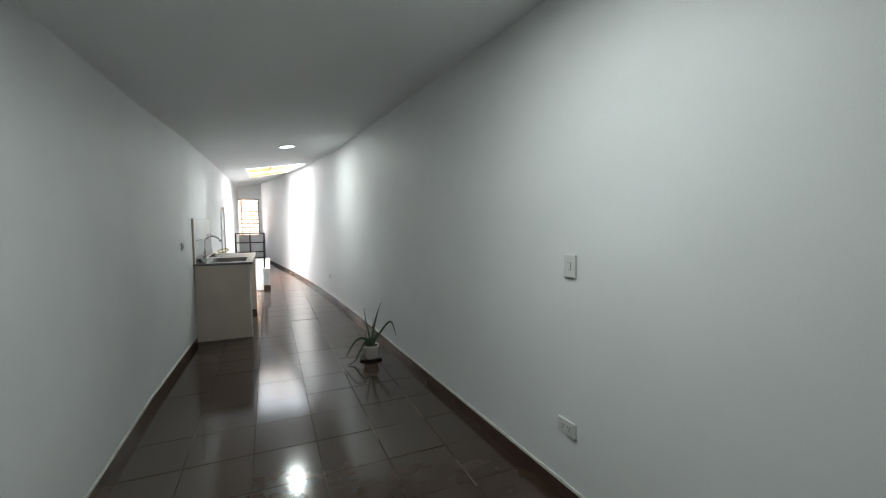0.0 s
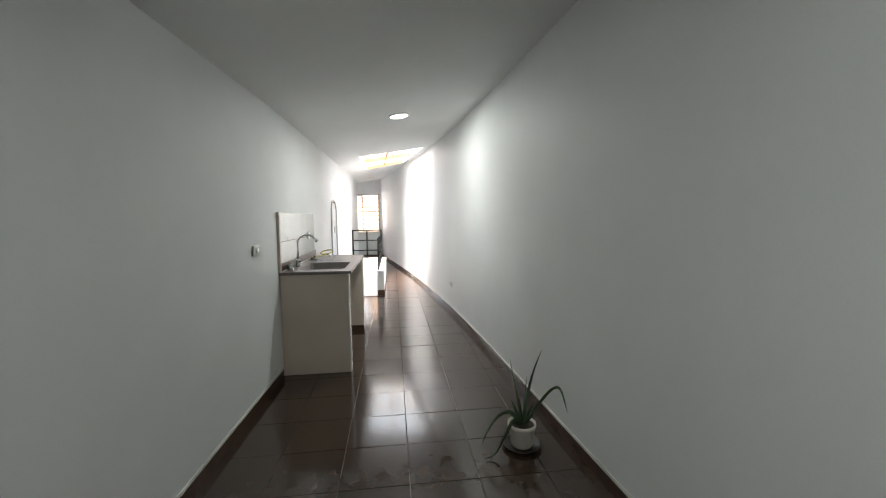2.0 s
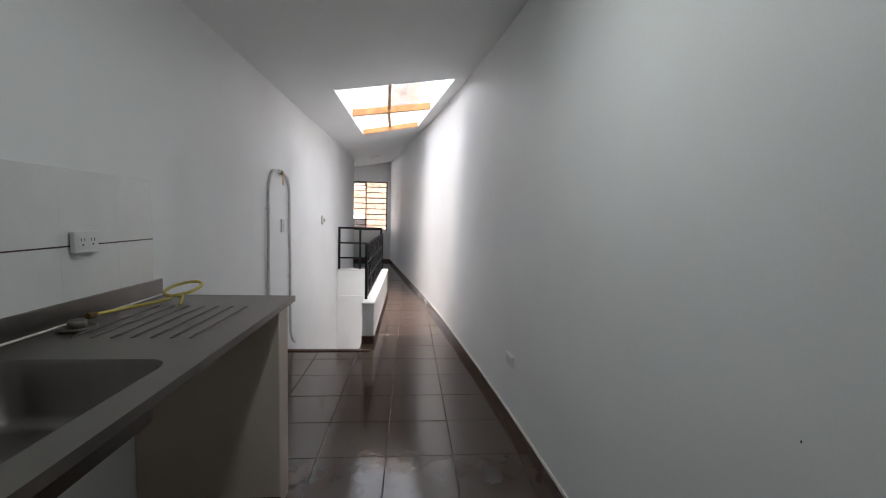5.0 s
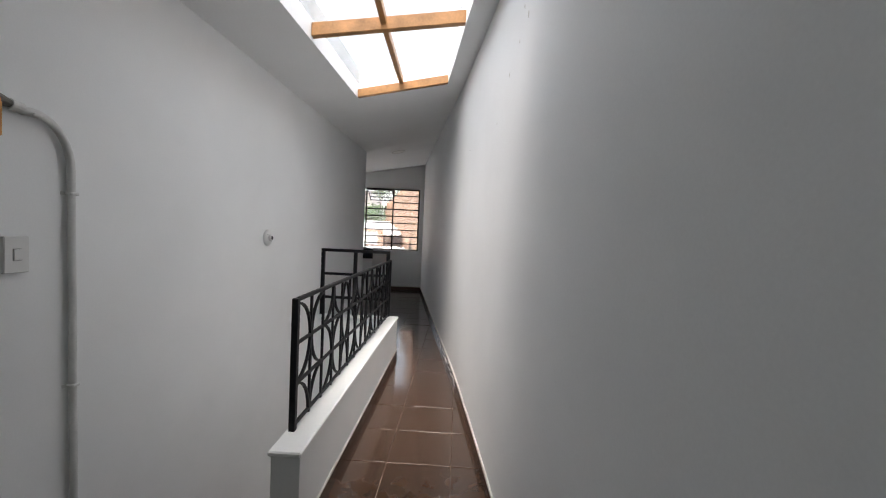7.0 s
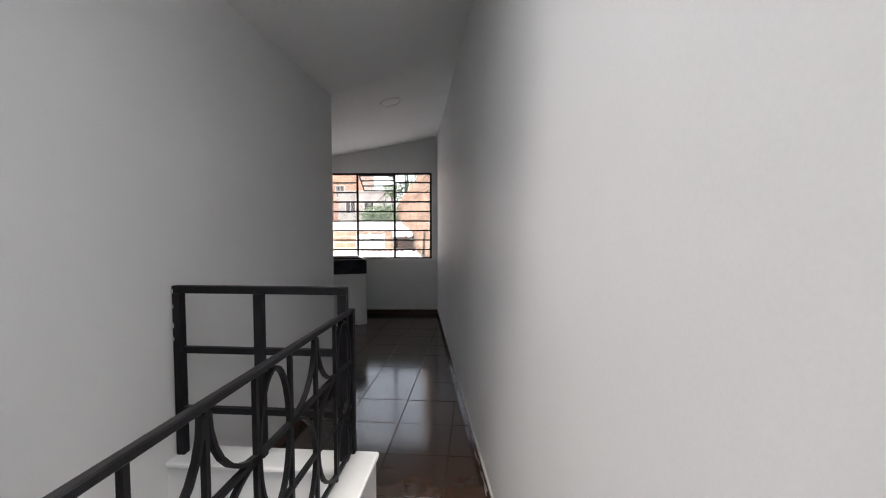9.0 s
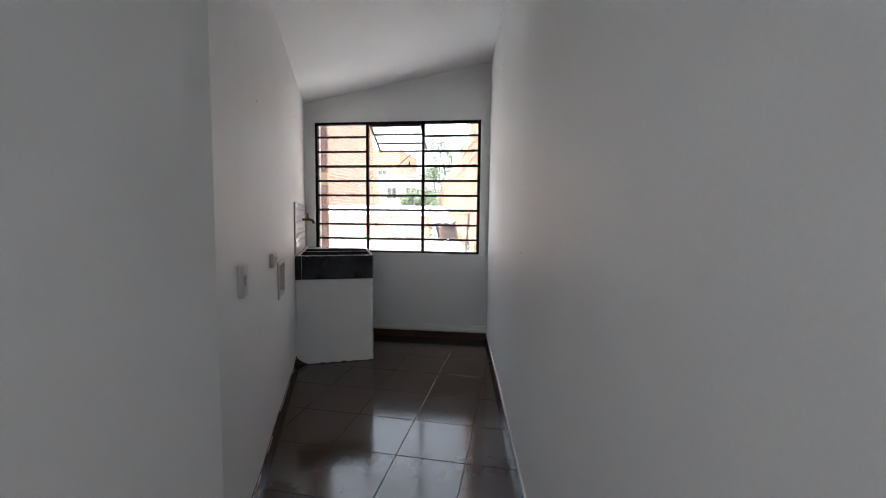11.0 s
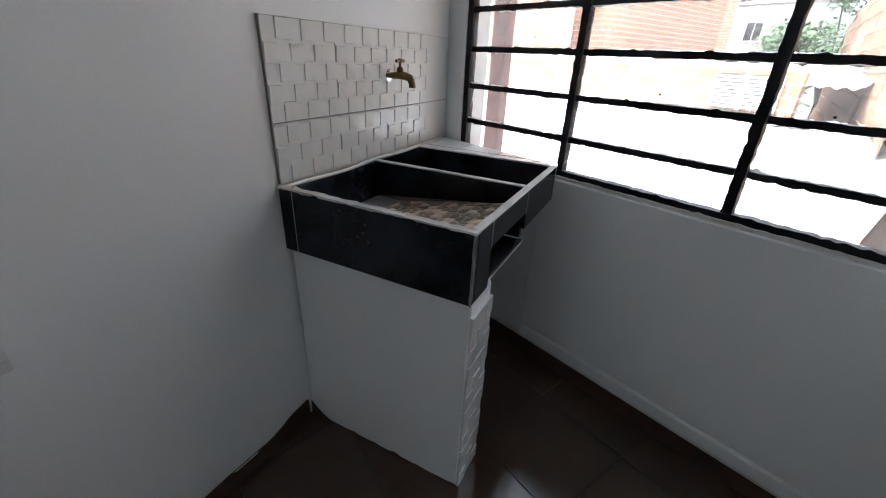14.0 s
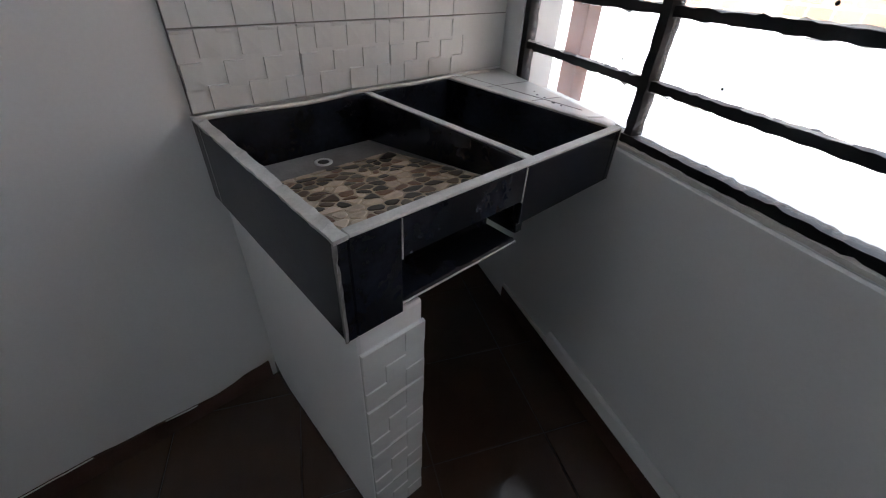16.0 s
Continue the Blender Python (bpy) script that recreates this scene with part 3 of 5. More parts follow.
for c in range(3):
    for k in range(1, 6 if c == 1 else 9):
        for up_ in (-1, 1):
            x0 = WXS[c] + 0.02
            while x0 < WXS[c + 1] - 0.06:
                x1 = min(x0 + rp.uniform(0.05, 0.22), WXS[c + 1] - 0.018)
                if rp.random() < 0.5:
                    putty_run(x0, x1, WIN[2] + ROW * k + up_ * 0.0108, up_)
                x0 = x1 + rp.uniform(0.01, 0.1)
# vent, hinged at its top and pushed out
VH, VW = 0.445, WXS[2] - WXS[1] - 0.038
vm = Matrix.Translation((WXS[1] + 0.019, FY, WIN[3] - 0.034)) @ Matrix.Rotation(radians(62), 4, "X")
vent = wpart("vent", bmesh.new(), BLACK_IRON, "pushed-open black iron vent")
vent.matrix_local = vm
vb = vent.data
bm = bmesh.new()
for x in (0.009, VW - 0.009):
    box(bm, (x - 0.009, -0.009, -VH), (x + 0.009, 0.009, 0))
for z in (-0.009, -VH / 3, -2 * VH / 3, -VH + 0.009):
    box(bm, (0.018, -0.008, z - 0.008), (VW - 0.018, 0.008, z + 0.008))
bm.to_mesh(vb)
bm.free()
for k in range(3):
    pn = part("vent_pane", boxm((0.018, -0.0015, -VH * (k + 1) / 3 + 0.008), (VW - 0.018, 0.0015, -VH * k / 3 - 0.008)), GLASS, vent)
    pn.visible_shadow = False
wpart("stay", tube(bmesh.new(), [(WXS[1] + 0.33, FY, WIN[2] + 6 * ROW + 0.012), (WXS[1] + 0.45, 0.40, WIN[3] - 0.22)], 0.005, 8), BLACK_IRON, "thin iron stay")
wpart("stay_peg", boxm((WXS[1] + 0.44, FY - 0.006, WIN[2] + 6 * ROW + 0.0125), (WXS[1] + 0.452, FY + 0.006, WIN[2] + 6 * ROW + 0.05)), BLACK_IRON)
wpart("stay_peg", boxm((WXS[1] + 0.555, FY - 0.006, WIN[2] + 6 * ROW + 0.0125), (WXS[1] + 0.567, FY + 0.006, WIN[2] + 6 * ROW + 0.05)), BLACK_IRON)
wpart("putty", rough_bar((WIN[0], FY - 0.028, WIN[2] + 0.0005), (WIN[1], FY - 0.0185, WIN[2] + 0.010)), WHITE_GROUT, "rough white putty line")


# ---- stair rails ----
def flat(bm, pts, w, t, nrm):
    """A flat bar bent through points; nrm is the direction across its plane."""
    nrm = Vector(nrm)
    rings = []
    for i, p in enumerate(pts):
        d = (pts[min(i + 1, len(pts) - 1)] - pts[max(i - 1, 0)]).normalized()
        o = d.cross(nrm).normalized()
        rings.append([bm.verts.new(p + o * t / 2 * a + nrm * w / 2 * b) for a, b in ((1, 1), (1, -1), (-1, -1), (-1, 1))])
    for p, q in zip(rings, rings[1:]):
        for k in range(4):
            bm.faces.new((p[k], p[(k + 1) % 4], q[(k + 1) % 4], q[k]))
    bm.faces.new(rings[0][::-1])
    bm.faces.new(rings[-1])
    return bm


rail = thing("stair_railing", pose(0.715, 8.08, KZ + 0.012), "black painted iron railing with oval scrolls on the kerb", "railing")
RL, RH = 2.45, 0.592
for y in (0.0, RL):
    part("post", boxm((-0.014, y - 0.014, 0.0), (0.014, y + 0.014, RH), 0.002), BLACK_IRON, rail)
part("handrail", boxm((-0.010, 0.0185, RH - 0.016), (0.010, RL - 0.0185, RH + 0.002), 0.003), BLACK_IRON, rail)
NC = 14
cw = (RL - 0.037) / NC
zt, zb = RH - 0.022, 0.02
third = (zt - zb) / 3
bars = [zb, zb + third, zb + 2 * third]
for z in bars:
    part("rail_bar", boxm((-0.007, 0.0185, z - 0.007), (0.007, RL - 0.0185, z + 0.007), 0.001), BLACK_IRON, rail)
for k in range(1, NC):
    y = 0.0185 + cw * k
    part("baluster", boxm((-0.006, y - 0.006, 0.0), (0.006, y + 0.006, RH - 0.0165)), BLACK_IRON, rail)


def scroll(k, zc, a0, a1, wide):
    """An arc of an oval centred k cells along the railing at height zc."""
    pts = arc((0.0, 0.0185 + cw * k, zc), wide * cw - 0.009, a0, a1, max(6, int((a1 - a0) / 12)), ((0, 1, 0), (0, 0, 1)), third - 0.004)
    part("scroll", flat(bmesh.new(), pts, 0.014, 0.009, (1, 0, 0)), BLACK_IRON, rail)


# first bay: curves that meet at the first baluster
for zc, lo_, hi_ in ((bars[2], -90, 90), (zb, 0, 90)):
    scroll(0, zc, lo_, hi_, 1.0)
    scroll(2, zc, 180 - hi_, 180 - lo_, 1.0)
# flared pairs with a narrow oval between them
for k in (3, 6, 9, 12):
    scroll(k - 1, zt, -90, 0, 1.0)
    scroll(k + 1, zt, 180, 270, 1.0)
    scroll(k - 1, bars[1], -90, 90, 1.0)
    scroll(k + 1, bars[1], 90, 270, 1.0)
    if k < 13:
        scroll(k + 1.5, bars[2], 0, 360, 0.5)
        scroll(k + 1.5, zb, 0, 180, 0.5)

back = thing("landing_railing", pose(0, 10.48, KZ + 0.010), "plain black iron railing across the stair head, paint chipped", "railing")
BH = 0.69
for x in (0.022, 0.36, 0.70):
    part("post", boxm((x - 0.017, -0.017, 0.0), (x + 0.017, 0.017, BH - 0.0305), 0.002), BLACK_IRON, back)
part("handrail", boxm((0.004, -0.017, BH - 0.03), (0.718, 0.017, BH), 0.003), BLACK_IRON, back)
for z in (0.185, 0.43):
    for a, b in ((0.0395, 0.3425), (0.3775, 0.6825)):
        part("rail_bar", boxm((a, -0.012, z - 0.013), (b, 0.012, z + 0.013), 0.002), BLACK_IRON, back)
for z in (0.52, 0.60, 0.66, 0.47):
    part("chipped_paint", boxm((0.0035, -0.0176, z), (0.012, -0.0171, z + random.uniform(0.01, 0.025))), PLASTIC, back, "bare chip in the paint")


# ---- small wall fittings ----
def wall_frame(p, n):
    """x along the wall, y out of it, z up."""
    n = Vector((*n, 0)).normalized()
    return Matrix.Translation(p) @ Matrix(((n.y, n.x, 0, 0), (-n.x, n.y, 0, 0), (0, 0, 1, 0), (0, 0, 0, 1)))


def wall_plate(name, p, n, w, h, label, keys=0, sockets=0, t=0.016, category="switch"):
    th = thing(name, wall_frame(p, n), label, category)
    part("plate", boxm((-w / 2, 0.0005, -h / 2), (w / 2, t, h / 2), 0.003), PLASTIC, th)
    for k in range(keys):
        x = (k - (keys - 1) / 2) * 0.028
        part("rocker", boxm((x - 0.012, t, -0.018), (x + 0.012, t + 0.004, 0.018), 0.0015), PLASTIC, th)
        part("rocker_gap", boxm((x - 0.0129, t, -0.0189), (x + 0.0129, t + 0.0006, 0.0189)), SLOT, th, "dark gap round the rocker")
    for k in range(sockets):
        x = (k - (sockets - 1) / 2) * 0.044
        part("socket_face", boxm((x - 0.019, t, -0.020), (x + 0.019, t + 0.002, 0.020), 0.001), PLASTIC, th)
        for dx in (-0.007, 0.007):
            part("slot", boxm((x + dx - 0.0014, t + 0.002, 0.002), (x + dx + 0.0014, t + 0.0026, 0.013)), SLOT, th)
        part("slot", lathe(bmesh.new(), [(0.0034, 0), (0.0034, 0.0006)], 12, pose(x, t + 0.0026, -0.009, 90, 0, 0)), SLOT, th)
    return th


def right_frame(y):
    d = Vector((right_x(y + 0.2) - right_x(y - 0.2), 0.4)).normalized()
    return (right_x(y), y), (-d.y, d.x)


q, n = right_frame(0.25)
wall_plate("light_switch", (*q, 1.205), n, 0.075, 0.112, "white plastic single light switch on the wall", keys=1)
wall_plate("wall_socket", (*q, 0.387), n, 0.118, 0.074, "white plastic double wall socket near the floor", sockets=2, category="socket")
q, n = right_frame(6.28)
wall_plate("wall_socket", (*q, 0.42), n, 0.116, 0.072, "white plastic double wall socket near the floor", sockets=2, category="socket")
wall_plate("light_switch", (left_x(3.58), 3.58, 1.172), (1, 0), 0.118, 0.076, "white plastic double light switch beside the sink", keys=2)
wall_plate("light_switch", (0, 7.575, 1.21), (1, 0), 0.075, 0.118, "white plastic light switch under the bent pipe", keys=1)
q = LAUNDRY @ Vector((0.292, 0, 1.015))
wall_plate("light_switch", q, WN[:2], 0.080, 0.125, "surface-mounted white light switch by the laundry", keys=1, t=0.022)
q = LAUNDRY @ Vector((1.007, 0, 1.02))
wall_plate("wall_socket", q, WN[:2], 0.118, 0.076, "surface-mounted white double socket by the wash tub", sockets=2, t=0.024, category="socket")

# lamp holder on the stair wall
holder = thing("lamp_holder", wall_frame((0, 9.275, 1.243), (1, 0)), "round white porcelain lamp holder without a bulb", "lamp holder")
part("base", lathe(bmesh.new(), [(0.060, 0.0005), (0.060, 0.010), (0.052, 0.018), (0.026, 0.022)], 32, pose(0, 0, 0, -90, 0, 0)), PLASTIC, holder, smooth=True)
part("socket_collar", lathe(bmesh.new(), [(0.024, 0.020), (0.022, 0.036), (0.019, 0.040), (0.016, 0.040)], 24, pose(0, 0, 0, -90, 0, 0)), PLASTIC, holder, smooth=True)
part("socket_thread", lathe(bmesh.new(), [(0.0155, 0.030), (0.0155, 0.0405), (0.010, 0.041)], 20, pose(0, 0, 0, -90, 0, 0)), SLOT, holder, "dark empty socket")
for a in (-0.036, 0.036):
    part("screw", lathe(bmesh.new(), [(0.004, 0.015), (0.004, 0.0215)], 10, pose(a * 0.75, 0, a * 0.6, -90, 0, 0)), DARK_METAL, holder)

# bent pipe with its valve
pipe = thing("water_pipe", wall_frame((0, 7.475, 0), (1, 0)), "bent white-painted water pipe fixed to the wall", "pipe")
PL, PR = 0.30, -0.274     # x runs against the walk here


def pipe_leg(pts, name="pipe_run"):
    return part(name, tube(bmesh.new(), pts, 0.0125, 12), PVC, pipe, smooth=True)


pipe_leg([Vector((PL + 0.01, 0.018, 0.03)), Vector((PL + 0.008, 0.018, 0.8)), Vector((PL, 0.018, 1.45))]
         + arc((PL - 0.17, 0.018, 1.47), 0.17, 0, 75, 8, r2=0.215)[0:] + [Vector((0.05, 0.018, 1.688))])
pipe_leg([Vector((-0.11, 0.018, 1.672))] + arc((PR + 0.13, 0.018, 1.50), 0.13, 75, 180, 10, r2=0.17)
         + [Vector((PR - 0.008, 0.018, 1.0)), Vector((PR - 0.015, 0.018, 0.5)), Vector((PR - 0.02, 0.018, 0.22))]
         + [Vector((PR - 0.03, 0.020, 0.14)), Vector((PR - 0.06, 0.026, 0.075)), Vector((PR - 0.12, 0.034, 0.035))])
for a, b in ((0.052, 0.02), (-0.075, -0.11)):
    part("coupling", tube(bmesh.new(), [(a, 0.018, 1.687 if a > 0 else 1.676), (b, 0.018, 1.686 if a > 0 else 1.672)], 0.017, 14), PVC, pipe)
valve = part("valve_body", tube(bmesh.new(), [(0.02, 0.018, 1.686), (-0.01, 0.018, 1.684), (-0.04, 0.018, 1.681), (-0.075, 0.018, 1.677)], 0.016, 12, taper=lambda s: 0.8 + 0.6 * math.sin(math.pi * s)), DARK_METAL, pipe, "dull metal ball valve")
part("valve_handle", box(boxm((-0.040, 0.034, 1.57), (-0.016, 0.040, 1.672), 0.003), (-0.036, 0.030, 1.668), (-0.020, 0.040, 1.684), 0.002), ORANGE, valve, "orange lever handle")
for x, z in ((PL + 0.002, 1.36), (PL + 0.008, 0.72), (PR - 0.004, 1.42), (PR - 0.013, 0.72), (0.075, 1.69), (-0.15, 1.663)):
    part("pipe_clip", box(boxm((x - 0.026, 0.0005, z - 0.006), (x + 0.026, 0.004, z + 0.006)), (x - 0.015, 0.0045, z - 0.006), (x + 0.015, 0.033, z + 0.006), 0.003), PLASTIC, pipe)


# ---- relief tiles ----
def relief_mesh(w, h, nx, nz, name="tile", amp=0.003, gap=0.0012):
    """A glazed tile whose face is a weave of small tipped squares, each high at one upper corner; x along, y out, z up."""
    bm = bmesh.new()
    box(bm, (gap, 0, gap), (w - gap, 0.006, h - gap))
    e_ = gap + 0.0004
    cw_, ch_ = (w - 2 * e_) / nx, (h - 2 * e_) / nz
    for i in range(nx if amp else 0):
        drop_ = 0.15 * ch_ if i % 2 else 0.0
        for j in range(nz + 1):
            if (i + j) % 2:
                continue
            x0, x1 = e_ + i * cw_, e_ + (i + 1) * cw_
            z0, z1 = max(e_, e_ + j * ch_ - drop_), min(h - e_, e_ + (j + 1) * ch_ - drop_)
            if z1 - z0 < 0.008:
                continue
            rise = {(0, 0): 0.85 * amp, (1, 0): 0.3 * amp, (1, 1): 0.8 * amp, (0, 1): amp}
            ring = ((0, 0), (1, 0), (1, 1), (0, 1))
            lo = [bm.verts.new((x1 if a else x0, 0.0059, z1 if b else z0)) for a, b in ring]
            hi = [bm.verts.new(((x1 - 0.0006 if a else x0 + 0.0006), 0.0062 + rise[a, b], (z1 - 0.0006 if b else z0 + 0.0006))) for a, b in ring]
            bm.faces.new(hi)
            for k in range(4):
                bm.faces.new((lo[k], lo[(k + 1) % 4], hi[(k + 1) % 4], hi[k]))
    return mesh_of(bm, name, TILE_WHITE)


def tile_sheet(name, m, xs, zs, label, per=0.054, amp=0.003, gap=0.0012, smooth_to=0.0, bed=WHITE_GROUT):
    """A patch of relief tiles on a thin bed; tiles that end before smooth_to are plain."""
    th = thing(name, m, label, "tiles")
    part("tile_bed", boxm((xs[0], 0.0006, zs[0]), (xs[-1], 0.0085, zs[-1])), bed, th)
    made = {}
    for x0, x1 in zip(xs, xs[1:]):
        for z0, z1 in zip(zs, zs[1:]):
            key = (round(x1 - x0, 4), round(z1 - z0, 4))
            if key not in made:
                made[key] = relief_mesh(*key, max(1, round(key[0] / per)), max(1, round(key[1] / per)), amp=0.0 if x1 <= smooth_to else amp, gap=gap)
            ob = new("tile", made[key])
            ob.parent = th
            ob.location = (x0, 0.0055, z0)
    return th


# kitchen splashback; x runs against the walk in this frame
KS = wall_frame((0, 5.70, 0), (1, 0))
kxs = [0.0, 0.213, 0.483, 0.753, 1.023, 1.293, 1.57]
ksp = tile_sheet("kitchen_splashback", KS, kxs, [1.0, 1.197, 1.46], "white glossy tiles behind the kitchen sink", per=0.5, amp=0.0, gap=0.0003)
part("dark_joint", boxm((0.0, 0.0062, 1.1945), (1.568, 0.0125, 1.1995)), GROUT, ksp, "dark joint between the tile rows")
part("edge_trim", boxm((1.5705, 0.0005, 0.93), (1.60, 0.022, 1.462), 0.003), CREAM, ksp, "cream painted end edge")
wall_plate("wall_socket", (0.0155, 5.30, 1.21), (1, 0), 0.105, 0.075, "white double socket on the tiles above the sink", sockets=2, t=0.02, category="socket")

# ---- kitchen counter ----
counter = thing("kitchen_counter", pose(0, 0, 0), "cream plastered sink counter with an open front", "counter")
CY0, CY1, CX = 4.13, 5.76, 0.60
bm = boxm((0.002, CY0, 0.0), (CX - 0.012, CY0 + 0.10, 0.905), 0.004)
part("side_panel", bm, CREAM, counter)
part("side_panel", boxm((0.002, 5.55, 0.0), (CX + 0.01, 5.67, 0.905), 0.004), CREAM, counter)
part("rear_ledge", boxm((0.002, CY0 + 0.101, 0.80), (0.05, 5.549, 0.905)), CREAM, counter)
part("skirting", boxm((0.10, 5.539, 0.0), (CX + 0.012, 5.549, 0.06)), BASE_TILE, counter)
for k in range(4):
    me_h = 0.226
    ob = new("tile", relief_mesh(0.10, me_h - 0.001, 2, 4))
    ob.parent = counter
    ob.matrix_local = wall_frame((CX - 0.012, CY0 + 0.10, me_h * k), (1, 0))

worktop = thing("sink_worktop", pose(0, 0, 0), "brushed steel sink worktop with a drainer and a deep bowl", "worktop")


def rounded(cx, cy, hx, hy, r, z, n=6):
    out = []
    for k, (sx, sy) in enumerate(((1, 1), (-1, 1), (-1, -1), (1, -1))):
        for i in range(n + 1):
            a = radians(90 * k + 90 * i / n)
            out.append(Vector((cx + sx * (hx - r) + r * math.cos(a), cy + sy * (hy - r) + r * math.sin(a), z)))
    return out


ZT = 0.932
bm = bmesh.new()
outer = [bm.verts.new(p) for p in ((0.002, CY0 - 0.015, ZT), (CX + 0.02, CY0 - 0.015, ZT), (CX + 0.02, CY1, ZT), (0.002, CY1, ZT))]
bowl = [(0.325, 4.585, 0.215, 0.31, 0.06, ZT), (0.325, 4.585, 0.208, 0.303, 0.055, ZT - 0.012), (0.325, 4.585, 0.195, 0.29, 0.06, ZT - 0.14), (0.325, 4.585, 0.16, 0.255, 0.07, ZT - 0.165)]
loops = [[bm.verts.new(p) for p in rounded(*b)] for b in bowl]
es = []
for lp in (outer, loops[0]):
    for i in range(len(lp)):
        es.append(bm.edges.new((lp[i], lp[(i + 1) % len(lp)])))
bmesh.ops.triangle_fill(bm, use_beauty=True, use_dissolve=False, edges=es)
top_vs = list(bm.verts)
drop = {v: bm.verts.new((v.co.x, v.co.y, ZT - 0.026)) for v in outer}
for i in range(4):
    a, b = outer[i], outer[(i + 1) % 4]
    bm.faces.new((a, b, drop[b], drop[a]))
part("top", bm, STEEL, worktop)
bm = bmesh.new()
loops = [[bm.verts.new(p) for p in rounded(*b)] for b in bowl]
for a, b in zip(loops, loops[1:]):
    for i in range(len(a)):
        bm.faces.new((a[i], a[(i + 1) % len(a)], b[(i + 1) % len(a)], b[i]))
bm.faces.new(loops[-1])
part("bowl", bm, STEEL, worktop, "deep rounded steel bowl", smooth=True)
part("bowl_drain", lathe(bmesh.new(), [(0.045, 0), (0.045, 0.003), (0.036, 0.0045), (0.03, 0.001)], 24, pose(0.325, 4.585, ZT - 0.1648)), CHROME, worktop)
part("upstand", boxm((0.002, CY0 - 0.015, ZT + 0.0005), (0.016, CY1, ZT + 0.078), 0.003), STEEL, worktop)
part("silicone_line", boxm((0.0165, CY0 - 0.01, ZT + 0.0005), (0.026, CY1 - 0.02, ZT + 0.008), 0.003), WHITE_GROUT, worktop)
for k in range(7):
    x = 0.14 + 0.058 * k
    part("drainer_rib", tube(bmesh.new(), [(x, 5.08, ZT), (x, 5.10, ZT + 0.003), (x, 5.50, ZT + 0.003), (x, 5.52, ZT)], 0.004, 6), STEEL, worktop)

tap = thing("kitchen_tap", pose(0.06, 4.575, ZT), "tall chrome swan-neck tap on the sink", "tap")
part("tap_base", lathe(bmesh.new(), [(0.027, 0.0005), (0.027, 0.008), (0.021, 0.013), (0.019, 0.05), (0.021, 0.055), (0.017, 0.07), (0.012, 0.075)], 24), CHROME, tap, smooth=True)
neck = [Vector((0, 0, 0.07)), Vector((0, 0, 0.16)), Vector((0, 0, 0.235))] + arc((0.085, 0.02, 0.235), 0.085, 180, 30, 14, ((1, 0.2, 0), (0, 0, 1)), 0.075)[1:]
part("spout", tube(bmesh.new(), neck, 0.0105, 14), CHROME, tap, smooth=True)
e1, e0 = neck[-1], neck[-2]
dd = (e1 - e0).normalized()
part("nozzle", tube(bmesh.new(), [e1 - dd * 0.002, e1 + dd * 0.012, e1 + dd * 0.014, e1 + dd * 0.04], 0.0135, 16, taper=lambda s: 0.95 + 0.25 * s), CHROME, tap, smooth=True)
part("lever", tube(bmesh.new(), [(0.0, 0.018, 0.045), (0.012, 0.045, 0.05), (0.02, 0.075, 0.062)], 0.006, 10), CHROME, tap, smooth=True)
part("lever_pin", tube(bmesh.new(), [(0.0, 0.03, 0.05), (0.0, 0.03, 0.085)], 0.005, 8), DARK_METAL, tap)

seal = thing("sealant_tube", pose(0.09, 4.22, ZT + 0.0215, 0, 0, 20), "white sealant tube lying at the worktop's edge", "tube")
part("tube_body", tube(bmesh.new(), [(0, 0.0, 0), (0, 0.19, 0)], 0.021, 18), PLASTIC, seal)
part("tube_nozzle", tube(bmesh.new(), [(0, 0, 0), (0, -0.012, 0), (0, -0.014, 0), (0, -0.08, -0.012)], 0.012, 12, taper=lambda s: 1 - 0.6 * s), PLASTIC, seal)
part("tube_band", tube(bmesh.new(), [(0, 0.05, 0), (0, 0.14, 0)], 0.0215, 18), material("green_band", (0.10, 0.28, 0.20), 0.4), seal, "green printed band")

strainer = thing("sink_strainer", pose(0.09, 5.17, ZT), "dull metal sink strainer lying on the worktop", "strainer")
part("strainer_rim", lathe(bmesh.new(), [(0.035, 0.0005), (0.052, 0.004), (0.054, 0.010), (0.045, 0.012), (0.040, 0.008)], 28), DARK_METAL, strainer, smooth=True)
part("strainer_cup", lathe(bmesh.new(), [(0.026, 0.006), (0.026, 0.028), (0.020, 0.034)], 20), DARK_METAL, strainer, smooth=True)
hose = thing("supply_hose", pose(0, 0, ZT), "thin yellow braided hose coiled on the worktop", "hose")
hp = [Vector((0.10, 5.22, 0.036)), Vector((0.10, 5.30, 0.030)), Vector((0.10, 5.40, 0.022)), Vector((0.12, 5.50, 0.016)), Vector((0.15, 5.58, 0.020))]
hp += [Vector((0.17 + 0.075 * math.cos(a), 5.64 + 0.055 * math.sin(a), 0.03 + 0.045 * (1 - math.cos(a - 4.2)) / 2)) for a in [4.4 + 0.32 * k for k in range(20)]]
hp += [Vector((0.20, 5.58, 0.03)), Vector((0.22, 5.52, 0.008))]
part("hose_line", tube(bmesh.new(), hp, 0.0065, 8), YELLOW, hose, smooth=True)
part("hose_nut", tube(bmesh.new(), [(0.10, 5.20, 0.037), (0.10, 5.232, 0.035)], 0.011, 6), BRASS, hose, "brass end nut")


